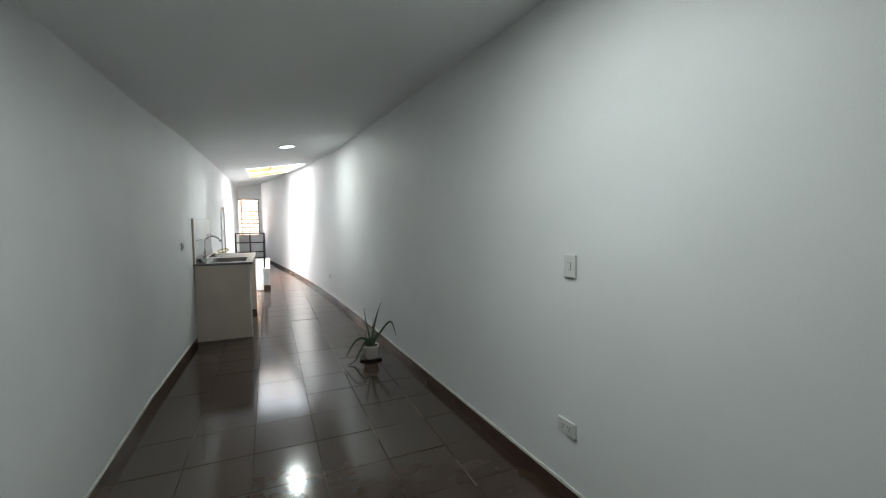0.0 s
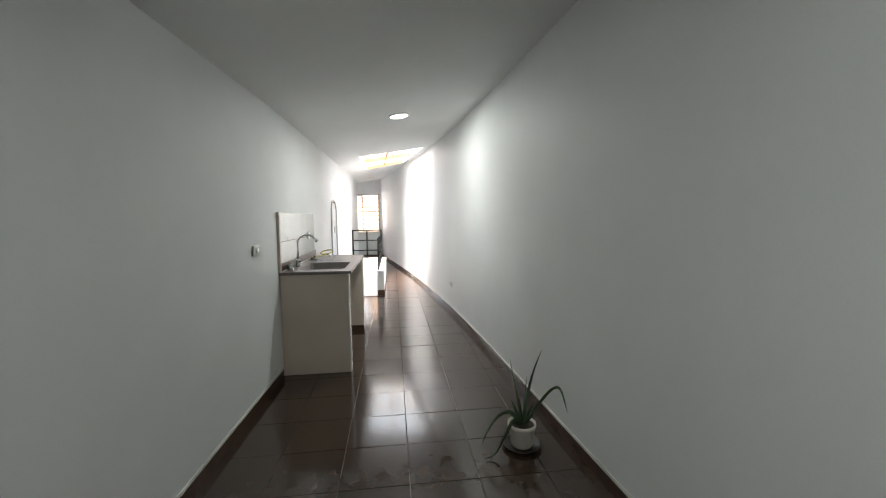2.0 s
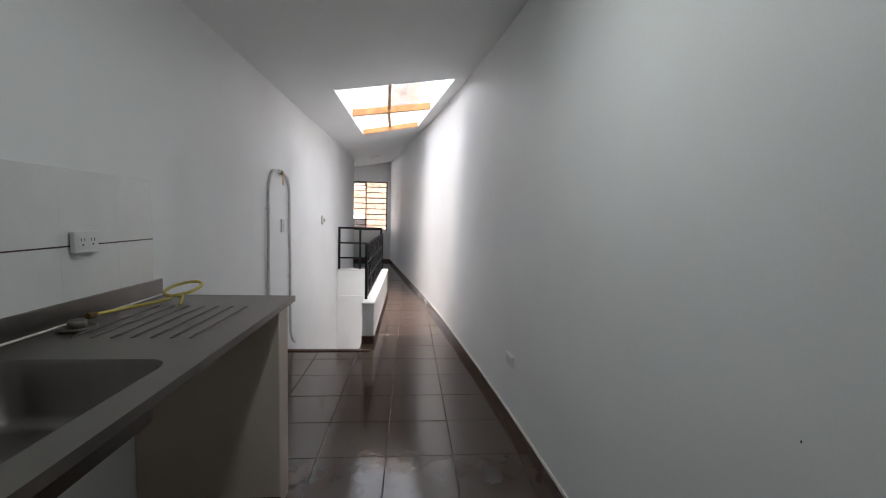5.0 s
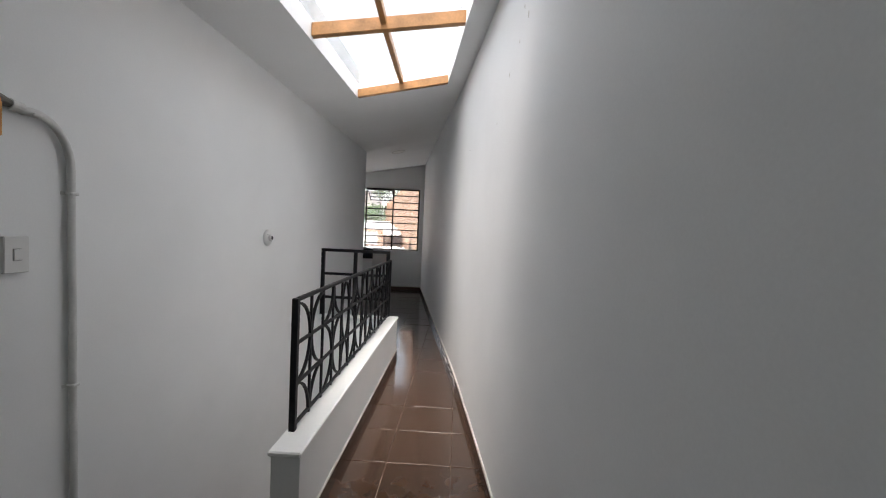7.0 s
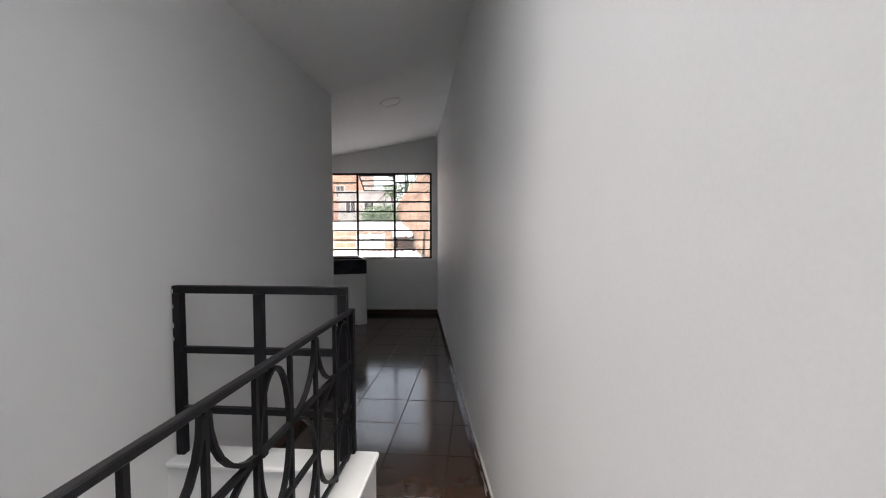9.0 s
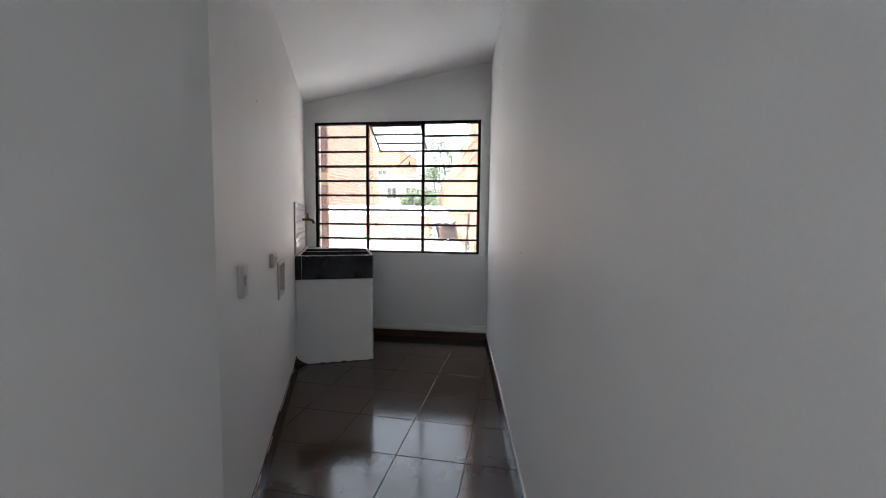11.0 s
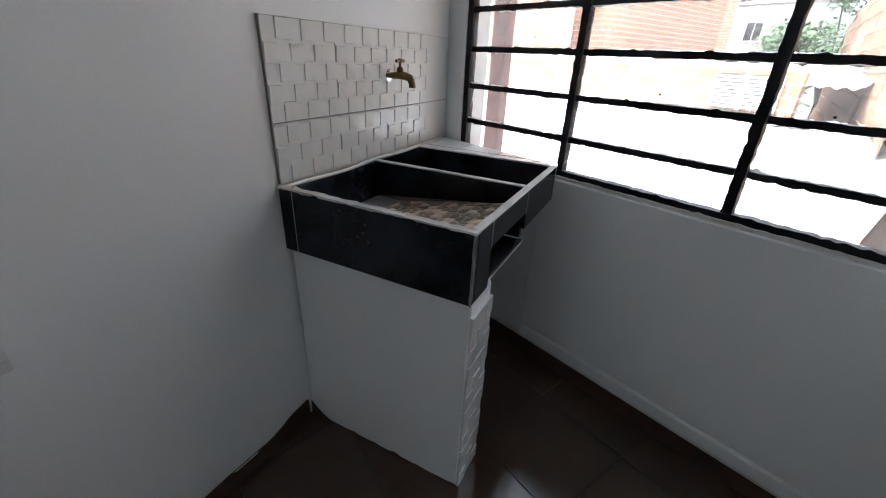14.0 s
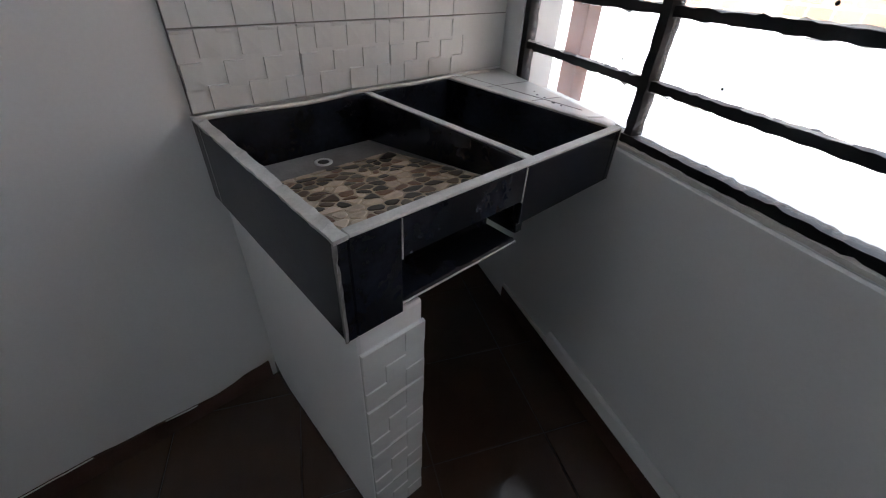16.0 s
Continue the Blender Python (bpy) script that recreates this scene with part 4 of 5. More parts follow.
def hollow_brick(x, y, z, rz, label):
    th = thing("hollow_brick", pose(x, y, z, 0, 0, rz), label, "brick", "loose bricks under the counter")
    L_, W_, H_, t_ = 0.30, 0.10, 0.20, 0.010
    for zz in (0, H_ / 2 - t_ / 2, H_ - t_):
        part("flat_web", boxm((0, 0, zz), (L_, W_, zz + t_), 0.001), CLAY, th)
    for yy in (0, W_ / 2 - t_ / 2, W_ - t_):
        for zz in (t_, H_ / 2 + t_ / 2):
            part("upright_web", boxm((0, yy, zz), (L_, yy + t_, zz + H_ / 2 - 1.5 * t_)), CLAY, th)
    for zz in (0.03, 0.065, 0.13, 0.165):
        part("rib", boxm((0, -0.003, zz), (L_, -0.0002, zz + 0.012)), CLAY, th)
        part("rib", boxm((0, W_ + 0.0002, zz), (L_, W_ + 0.003, zz + 0.012)), CLAY, th)


hollow_brick(0.19, 4.92, 0.0, 4, "orange hollow clay brick on the floor under the counter")
hollow_brick(0.16, 5.05, 0.0, -3, "orange hollow clay brick on the floor under the counter")

# ---- plant ----
plant = thing("aloe_plant", pose(1.748, 2.75, 0), "spindly aloe in a white pot on a dark saucer", "plant")
part("saucer", lathe(bmesh.new(), [(0.085, 0.0005), (0.112, 0.018), (0.118, 0.022), (0.108, 0.020), (0.08, 0.008)], 32), RUBBER, plant, "dark plastic saucer", smooth=True)
part("pot", lathe(bmesh.new(), [(0.058, 0.009), (0.066, 0.02), (0.080, 0.125), (0.086, 0.13), (0.086, 0.15), (0.078, 0.15), (0.074, 0.13)], 32), POT_WHITE, plant, "white plastic pot", smooth=True)
part("soil", lathe(bmesh.new(), [(0.070, 0.12), (0.074, 0.138), (0.03, 0.143), (0.004, 0.145)], 20), SOIL, plant)


def aloe_leaf(pts, w):
    """A fleshy channelled blade along a smooth curve."""
    P = [Vector(p) for p in pts]
    fine = []
    for k in range(25):
        s = k / 24 * (len(P) - 1)
        i = min(int(s), len(P) - 2)
        a, b, c, d = P[max(i - 1, 0)], P[i], P[i + 1], P[min(i + 2, len(P) - 1)]
        u = s - i
        fine.append(0.5 * ((2 * b) + (c - a) * u + (2 * a - 5 * b + 4 * c - d) * u * u + (3 * b - a - 3 * c + d) * u ** 3))
    bm = bmesh.new()
    rings = []
    for i, p in enumerate(fine):
        d = (fine[min(i + 1, 24)] - fine[max(i - 1, 0)]).normalized()
        side = d.cross(Vector((0.25, -1, 0.15))).normalized()
        nn = side.cross(d)
        ww = w * (1 - (i / 24) ** 1.6) + 0.0008
        rings.append([bm.verts.new(p + side * ww * a + nn * ww * b) for a, b in ((-1, 0.25), (0, -0.45), (1, 0.25), (0, 0.05))])
    for a, b in zip(rings, rings[1:]):
        for k in range(4):
            bm.faces.new((a[k], a[(k + 1) % 4], b[(k + 1) % 4], b[k]))
    bm.faces.new(rings[-1])
    part("leaf", bm, LEAF, plant, smooth=True)


for pts, w in ((((0, 0, 0.14), (-0.02, 0.01, 0.28), (-0.045, 0.02, 0.42), (-0.065, 0.03, 0.54)), 0.011),
               (((0.01, 0, 0.14), (0.03, 0, 0.30), (0.065, -0.01, 0.46), (0.115, -0.02, 0.60)), 0.013),
               (((0.01, 0.01, 0.14), (0.02, 0.01, 0.26), (0.03, 0.02, 0.34), (0.035, 0.02, 0.43)), 0.010),
               (((0.02, -0.01, 0.15), (0.09, -0.03, 0.27), (0.16, -0.06, 0.37), (0.20, -0.09, 0.385), (0.225, -0.11, 0.30), (0.235, -0.12, 0.25)), 0.012),
               (((0.02, 0, 0.15), (0.04, -0.01, 0.22), (0.07, -0.02, 0.28)), 0.016),
               (((-0.02, -0.01, 0.15), (-0.08, -0.02, 0.23), (-0.16, -0.04, 0.22), (-0.23, -0.05, 0.13), (-0.265, -0.06, 0.06)), 0.013),
               (((-0.02, -0.02, 0.15), (-0.07, -0.05, 0.19), (-0.13, -0.08, 0.12), (-0.19, -0.10, 0.03), (-0.26, -0.11, 0.008)), 0.014),
               (((0, -0.02, 0.15), (0.0, -0.04, 0.20), (-0.01, -0.05, 0.26)), 0.015),
               (((-0.01, 0.02, 0.15), (-0.03, 0.05, 0.22), (-0.05, 0.07, 0.27)), 0.012)):
    aloe_leaf(pts, w)

# ---- washing-machine box in the laundry wall ----
nb = thing("laundry_valve_box", LAUNDRY, "white plastic washing-machine box recessed in the wall", "valve box")
n0, n1, m0, m1 = NICHE
bm = bmesh.new()
for a, b in (((n0, 0.0, m0), (n1, 0.10, m0 + 0.004)), ((n0, 0.0, m1 - 0.004), (n1, 0.10, m1)), ((n0, 0.0, m0 + 0.004), (n0 + 0.004, 0.10, m1 - 0.004)),
             ((n1 - 0.004, 0.0, m0 + 0.004), (n1, 0.10, m1 - 0.004)), ((n0, 0.10, m0), (n1, 0.106, m1))):
    box(bm, a, b)
part("box_body", bm, PLASTIC, nb)
F = 0.024
for a, b in (((n0 - F, -0.012, m0 - F), (n1 + F, -0.0005, m0)), ((n0 - F, -0.012, m1), (n1 + F, -0.0005, m1 + F)),
             ((n0 - F, -0.012, m0), (n0, -0.0005, m1)), ((n1, -0.012, m0), (n1 + F, -0.0005, m1))):
    part("frame_strip", boxm(a, b, 0.003), PLASTIC, nb)
part("drain_cup", lathe(bmesh.new(), [(0.036, 0.001), (0.040, 0.010), (0.040, 0.036), (0.034, 0.036), (0.033, 0.012)], 24, pose(n0 + 0.055, 0.055, m0 + 0.004)), material("yellowed_plastic", (0.42, 0.36, 0.18), 0.5), nb, "yellowed drain cup", smooth=True)
part("cap", lathe(bmesh.new(), [(0.017, 0.001), (0.017, 0.026), (0.014, 0.030)], 20, pose(n0 + 0.125, 0.06, m0 + 0.004)), PLASTIC, nb, smooth=True)
for x, z in ((n0 + 0.17, m0 + 0.075), (n0 + 0.12, m0 + 0.12)):
    part("valve_knob", lathe(bmesh.new(), [(0.010, 0.0), (0.010, 0.03), (0.020, 0.032), (0.020, 0.045), (0.014, 0.048)], 18, pose(x, 0.0995, z, 90, 0, 0)), PLASTIC, nb, smooth=True)
    part("label_bar", boxm((x - 0.05, 0.0985, z + 0.02), (x - 0.02, 0.0995, z + 0.026)), SLOT, nb)

# ---- wash tub ----
TUB = Matrix.Translation(Vector((*KINK, 0)) + WU * 2.135) @ Matrix(((WN.x, WU.x, 0, 0), (WN.y, WU.y, 0, 0), (0, 0, 1, 0), (0, 0, 0, 1)))
TW, TL, T1, T0 = 0.645, 0.797, 0.938, 0.735
tub = thing("wash_tub", TUB, "black-tiled laundry wash tub with white grout edges", "wash tub")
E_ = 0.021
RIM = material("pale_rim_grout", (0.58, 0.57, 0.54), 0.7, var=0.15, scale=14, grain=150, bump=0.2)
EDGE = material("grimy_edge_trim", (0.26, 0.25, 0.24), 0.5, var=0.3, scale=20, grain=150, bump=0.2)


def tp(name, a, b, mat, label="", bevel=0.002):
    return part(name, boxm(a, b, bevel), mat, tub, label)


DV = 0.462      # divider
tp("front_slab", (0.003, 0.0, T0), (TW, E_, T1 - 0.004), TILE_BLACK)
tp("inner_face", (0.003, TL - E_, T0 + 0.065), (TW, TL, T1 - 0.004), TILE_BLACK)
tp("inner_face", (0.003, E_ + 0.0005, T0 + 0.02), (0.034, TL - E_ - 0.0005, T1 - 0.004), TILE_BLACK)
tp("divider", (0.0145, DV - 0.012, T0 + 0.02), (TW - E_ - 0.0005, DV + 0.012, T1 - 0.006), TILE_BLACK)
# outer long side with its slot
S0, S1, SZ0, SZ1 = 0.117, 0.425, 0.763, 0.856
tp("side_slab", (TW - E_, E_ + 0.0005, T0), (TW, S0 - 0.001, T1 - 0.004), TILE_BLACK)
tp("side_slab", (TW - E_, S0, SZ1), (TW, S1, T1 - 0.004), TILE_BLACK)
tp("side_slab", (TW - E_, S1 + 0.001, T0 + 0.065), (TW, TL - E_ - 0.0005, T1 - 0.004), TILE_BLACK)
tp("slot_shelf", (TW - 0.085, S0, SZ0 - 0.012), (TW - 0.001, S1, SZ0), TILE_BLACK)
tp("slot_back", (TW - 0.095, S0, SZ0 - 0.012), (TW - 0.0855, S1, SZ1 - 0.012), TILE_BLACK)
tp("slot_lip", (TW - 0.005, S0, SZ0 - 0.008), (TW + 0.0015, S1, SZ0 - 0.004), RIM, "white grout edge of the slot", 0.001)
tp("slot_apron", (TW - 0.012, S0, T0 + 0.03), (TW - 0.002, S1, SZ0 - 0.0145), TILE_BLACK)
for y in (S0 - 0.0005, S1 + 0.0005):
    tp("grout_line", (TW - 0.004, y - 0.0009, SZ1 - 0.002), (TW + 0.0008, y + 0.0009, T1 - 0.006), RIM, bevel=0)
    tp("grout_line", (TW - 0.004, y - 0.0011, T0 + 0.016), (TW + 0.0008, y + 0.0011, SZ0 - 0.004), RIM, bevel=0)
tp("grout_line", (0.055, -0.0008, T0 + 0.002), (0.0572, 0.002, T1 - 0.006), RIM, bevel=0)
part("corner_edge", rough_bar((TW - 0.004, -0.0025, T0), (TW + 0.002, 0.003, T1 - 0.004)), EDGE, tub, "grimy pale corner edge")
tp("grout_line", (TW - 0.002, TL - 0.002, T0 + 0.065), (TW + 0.0015, TL + 0.0, T1 - 0.004), RIM, "white corner edge", 0.0005)


def rim(a, b):
    return part("rim", rough_bar(a, b), RIM, tub, "pale grout rim")


rim((0.003, -0.002, T1 - 0.004), (TW + 0.002, E_ + 0.001, T1 + 0.002))
bm = bmesh.new()
box(bm, (TW - E_ - 0.001, E_ + 0.0015, T1 - 0.004), (TW + 0.002, TL, T1 + 0.002), 0.002)
part("rim", bm, RIM, tub, "pale grout rim")
part("rim", boxm((0.014, DV - 0.011, T1 - 0.0055), (TW - E_ - 0.002, DV + 0.011, T1 - 0.001), 0.002), RIM, tub, "pale grout rim")
part("rim", boxm((0.014, TL - E_, T1 - 0.004), (TW - E_ - 0.002, TL, T1 + 0.002), 0.002), RIM, tub, "pale grout rim")
part("wall_bead", tube(bmesh.new(), [(0.030, y, T1 + 0.003 + 0.010 * math.sin(math.pi * min(1, y / 0.45)) * -0.4 + 0.002 * math.sin(17 * y)) for y in [0.02 * k for k in range(50)]], 0.006, 8), WHITE_GROUT, tub, "wavy white grout bead", smooth=True)
# sloped washboard of pebble mosaic, low towards the wall
bm = bmesh.new()
WZ = lambda x: T1 - 0.142 + 0.080 * max(0.0, (x - 0.145) / 0.47)
vs = [bm.verts.new(p) for p in ((0.0145, E_, WZ(0) - 0.02), (TW - E_, E_, WZ(TW - E_) - 0.006), (TW - E_, DV - 0.0125, WZ(TW - E_) - 0.006), (0.0145, DV - 0.0125, WZ(0) - 0.02))]
up = [bm.verts.new((x, y, WZ(x))) for x, y in ((0.0145, E_), (0.145, E_), (TW - E_, E_), (TW - E_, DV - 0.0125), (0.145, DV - 0.0125), (0.0145, DV - 0.0125))]
bm.faces.new((up[0], up[1], up[4], up[5]))
bm.faces.new((up[1], up[2], up[3], up[4]))
bm.faces.new((vs[0], vs[1], up[2], up[1], up[0]))
bm.faces.new((vs[3], vs[2], up[3], up[4], up[5]))
bm.faces.new(vs)
bm.faces.new((vs[0], vs[3], up[5], up[0]))
bm.faces.new((vs[1], vs[2], up[3], up[2]))
part("wash_floor", bm, MORTAR, tub, "grey mortar bed")
bm = bmesh.new()
bm.faces.new([bm.verts.new((x, y, WZ(x) + 0.0006)) for x, y in ((0.146, E_ + 0.001), (TW - E_ - 0.001, E_ + 0.001), (TW - E_ - 0.001, DV - 0.0135), (0.146, DV - 0.0135))])
part("mosaic_bed", bm, BEIGE_GROUT, tub, "beige grout between the stones")
# pebbles: shrunken cells of a jittered lattice, in five stone colours
stones = [bmesh.new() for _ in PEBBLES]
rnd = random.Random(4)
seeds = []
x = 0.16
while x < TW - E_ - 0.006:
    y = E_ + 0.012
    while y < DV - 0.02:
        seeds.append((x + rnd.uniform(-0.008, 0.008), y + rnd.uniform(-0.008, 0.008)))
        y += rnd.choice((0.020, 0.030, 0.042, 0.056))
    x += rnd.choice((0.021, 0.028, 0.036))
for i, s in enumerate(seeds):
    cell = [(0.147, E_ + 0.003), (TW - E_ - 0.003, E_ + 0.003), (TW - E_ - 0.003, DV - 0.016), (0.147, DV - 0.016)]
    for k, o in enumerate(seeds):
        if k != i and abs(o[0] - s[0]) < 0.08 and abs(o[1] - s[1]) < 0.08 and len(cell) > 2:
            mx, my = (s[0] + o[0]) / 2, (s[1] + o[1]) / 2
            dl = math.hypot(s[0] - o[0], s[1] - o[1]) + 1e-9
            nx_, ny_ = (s[0] - o[0]) / dl, (s[1] - o[1]) / dl
            cell = clip(cell, (mx + nx_ * 0.0022, my + ny_ * 0.0022), (nx_, ny_))
    if len(cell) < 3:
        continue
    bm = stones[rnd.choice((0, 0, 1, 2, 2, 3, 3, 3, 3, 4))]
    cell = [(a[0] * (1 - s_) + b[0] * s_, a[1] * (1 - s_) + b[1] * s_) for a, b in zip(cell, cell[1:] + cell[:1]) for s_ in (0.24, 0.76)]
    cx, cy = sum(p[0] for p in cell) / len(cell), sum(p[1] for p in cell) / len(cell)
    rings = [[bm.verts.new((cx + (p[0] - cx) * f_, cy + (p[1] - cy) * f_, WZ(cx + (p[0] - cx) * f_) + h_)) for p in cell] for f_, h_ in ((1, 0.0), (0.95, 0.0015), (0.8, 0.0022))]
    for a, b in zip(rings, rings[1:]):
        for k in range(len(cell)):
            bm.faces.new((a[k], a[(k + 1) % len(cell)], b[(k + 1) % len(cell)], b[k]))
    bm.faces.new(rings[-1])
for bm, stone, tone in zip(stones, PEBBLES, ("dark", "brown", "rust-brown", "beige", "olive")):
    tagged(part("pebble_mosaic", bm, stone, tub, tone + " stones of the mosaic"), kind="stuff")
part("drain_ring", lathe(bmesh.new(), [(0.024, 0), (0.024, 0.003), (0.018, 0.004), (0.016, 0.0015)], 24, pose(0.105, 0.26, WZ(0.1) + 0.0003)), PLASTIC, tub, "white drain ring", smooth=True)
part("drain_hole", lathe(bmesh.new(), [(0.0155, 0), (0.0155, 0.0014)], 20, pose(0.105, 0.26, WZ(0.1) + 0.0010)), SLOT, tub)
tp("tank_floor", (0.0145, DV + 0.0125, T0 + 0.066), (TW - E_ - 0.0005, TL - E_ - 0.0005, T0 + 0.08), TILE_BLACK)

leg = part("leg_wall", boxm((0.003, 0.02, 0.0), (0.640, 0.165, T0 - 0.001), 0.005), PAINT, tub, "white plastered leg wall")
lt = relief_mesh(0.147, 0.17, 3, 3, amp=0.0032)
for k in range(4):
    ob = new("tile", lt)
    ob.parent = leg
    ob.matrix_local = Matrix(((0, 1, 0, 0.6405), (-1, 0, 0, 0.166), (0, 0, 1, 0.001 + 0.172 * k), (0, 0, 0, 1)))

bm = bmesh.new()
foot = [(0.003 + 0.645 * k / 40, 0.004 + 0.014 * max(0.0, noise.noise(Vector((k * 0.35, 7.0, 0)))) + (0.06 * (1 - k / 6) ** 1.5 if k < 6 else 0.0)) for k in range(41)]
lo_ = [bm.verts.new((x, 0.0165, 0.0)) for x, h_ in foot]
hi_ = [bm.verts.new((x, 0.0185, h_)) for x, h_ in foot]
bk_ = [bm.verts.new((x, 0.0199, h_)) for x, h_ in foot]
for k in range(40):
    bm.faces.new((lo_[k], lo_[k + 1], hi_[k + 1], hi_[k]))
    bm.faces.new((hi_[k], hi_[k + 1], bk_[k + 1], bk_[k]))
part("foot_skirting", bm, BASE_TILE, tub, "brown skirting left under ragged plaster")

# tiled ledge between the tub and the window wall
ledge_pts = [TUB @ Vector(p) for p in ((0.004, TL + 0.001, 0), (TW - 0.03, TL + 0.001, 0))]
bm = bmesh.new()
poly = [(ledge_pts[0].x, ledge_pts[0].y), (ledge_pts[1].x, ledge_pts[1].y), (ledge_pts[1].x - 0.02, win_y(ledge_pts[1].x) - 0.003), (CORNER_L[0] + 0.01, CORNER_L[1] - 0.004)]
if poly[1][1] > win_y(poly[1][0]) - 0.004:
    poly[1] = (poly[1][0] - 0.05, win_y(poly[1][0] - 0.05) - 0.006)
    poly = [poly[0], poly[1], poly[3]]
prism(bm, poly, 0.80, T1 - 0.002)
tagged(part("corner_ledge", bm, TILE_WHITE), "white tiled ledge between the wash tub and window", "ledge", kind="structure")

ledge = bpy.data.objects["corner_ledge"]
for u_ in (0.18, 0.36, 0.54):
    p_, q_ = TUB @ Vector((u_, TL + 0.004, T1 - 0.0018)), TUB @ Vector((u_ + 0.03, TL + 0.28 * (1 - u_ / 0.66), T1 - 0.0018))
    q_.y = min(q_.y, win_y(q_.x) - 0.006)
    part("joint_line", tube(bmesh.new(), [p_, q_], 0.0014, 5), MORTAR, ledge)
p_, q_ = TUB @ Vector((0.02, TL + 0.052, T1 - 0.0018)), TUB @ Vector((0.50, TL + 0.052, T1 - 0.0018))
part("joint_line", tube(bmesh.new(), [p_, q_], 0.0014, 5), MORTAR, ledge)
for u_, v_, r_ in ((0.33, 0.075, 0.005), (0.36, 0.07, 0.004), (0.41, 0.045, 0.006), (0.44, 0.04, 0.004), (0.30, 0.10, 0.003)):
    part("paint_drop", lathe(bmesh.new(), [(r_, 0.0), (r_ * 0.6, 0.0012)], 8, TUB @ pose(u_, TL + v_, T1 - 0.0019)), BLACK_IRON, ledge, "black paint drop")

# laundry splashback
LS = wall_frame(Vector((*KINK, 0)) + WU * 3.2, WN[:2])
tile_sheet("laundry_splashback", LS, [0.0, 0.21, 0.508, 0.784, 1.06], [0.945, 1.118, 1.385], "white glossy relief tiles above the wash tub", per=0.05, amp=0.0055, gap=0.0016, smooth_to=0.3, bed=MORTAR)

# garden tap
gt = thing("garden_tap", wall_frame(Vector((*KINK, 0)) + WU * 2.70 + WN * 0.0155 + Vector((0, 0, 1.235)), WN[:2]), "old brass garden tap on the tiles", "tap")
part("flange", lathe(bmesh.new(), [(0.022, 0), (0.022, 0.004), (0.012, 0.006)], 18, pose(0, 0, 0, -90, 0, 0)), CHROME, gt, "chrome flange")
part("tap_body", tube(bmesh.new(), [(0, 0.004, 0), (0, 0.03, 0), (0, 0.05, 0.002), (0, 0.075, 0), (0, 0.095, -0.006), (0, 0.104, -0.024), (0, 0.105, -0.032)], 0.0105, 12, taper=lambda s: 1 + 0.35 * math.sin(math.pi * s)), BRASS, gt, smooth=True)
part("bonnet", lathe(bmesh.new(), [(0.011, 0.006), (0.013, 0.018), (0.010, 0.028), (0.005, 0.032), (0.005, 0.048)], 14, pose(0, 0.052, 0)), BRASS, gt, smooth=True)
part("tap_handle", tube(tube(bmesh.new(), [(-0.026, 0.052, 0.050), (0.026, 0.052, 0.050)], 0.0055, 8), [(0, 0.052, 0.045), (0, 0.052, 0.058)], 0.008, 10), BRASS, gt)
part("outlet_ring", lathe(bmesh.new(), [(0.0115, -0.038), (0.013, -0.036), (0.013, -0.03), (0.0115, -0.028)], 14, pose(0, 0.105, 0)), BRASS, gt)

# rough mortar fillet at the foot of the window wall
part_m = part("fillet_north", boxm((0.64, -0.022, 0.0885), (1.968, -0.0005, 0.15), 0.008, WINDOW), PAINT)
tagged(part_m, "uneven white plaster kerb at the foot of the window wall", "trim", kind="structure")

band = part("plaster_band", boxm((0.64, -0.013, 0.151), (1.985, -0.0005, WIN[2] - 0.003), 0.004, WINDOW), PAINT)
tagged(band, "thicker white plaster below the window sill", "trim", kind="structure")

# dried grout along the foot of the bowed wall
base_e = bpy.data.objects["baseboard_east"]
rk = random.Random(12)
for k in range(34):
    y = 9.7 + 1.7 * rk.random() ** 0.9
    x, z = right_x(y) - 0.0125, rk.uniform(0.006, 0.064)
    l_, h_ = rk.uniform(0.03, 0.16), rk.uniform(0.0008, 0.0032)
    bm = bmesh.new()
    prism(bm, [(x, y), (right_x(y + l_) - 0.0125, y + l_), (right_x(y + l_) - 0.0113, y + l_), (x + 0.0012, y)], z, z + h_)
    part("grout_smear", bm, WHITE_GROUT, base_e, "dried white grout smear")
# chips and nail marks in the plaster
wall_e, wall_l = bpy.data.objects["wall_east"], bpy.data.objects["wall_west_laundry"]


def chip(y, z, r, mat, parent=wall_e):
    q_, n_ = right_frame(y)
    bm = lathe(bmesh.new(), [(r, 0.0004), (r * 0.8, 0.0016), (r * 0.2, 0.002)], 9, wall_frame((*q_, z), n_) @ pose(0, 0, 0, -90, 0, 0) @ Matrix.Diagonal((1, 1.8 + 1.2 * rk.random(), 1, 1)))
    part("plaster_chip", bm, mat, parent, "small chip in the wall paint")


for y, z, r in ((8.05, 2.25, 0.012), (8.12, 2.32, 0.009), (8.35, 2.12, 0.010), (8.6, 1.95, 0.006), (8.18, 2.20, 0.007)):
    chip(y, z, r * 0.5, WHITE_GROUT)
for y, z in ((14.2, 2.35), (9.6, 2.0), (4.5, 0.9), (13.2, 1.1)):
    chip(y, z, 0.0016, SLOT)
for s_, z in ((1.9, 2.28), (2.35, 2.12), (0.7, 1.8)):
    bm = lathe(bmesh.new(), [(0.004, 0.0004), (0.003, 0.0014)], 8, LAUNDRY @ pose(s_, 0, z, 90, 0, 0))
    part("nail_mark", bm, SLOT, wall_l, "dark nail mark")

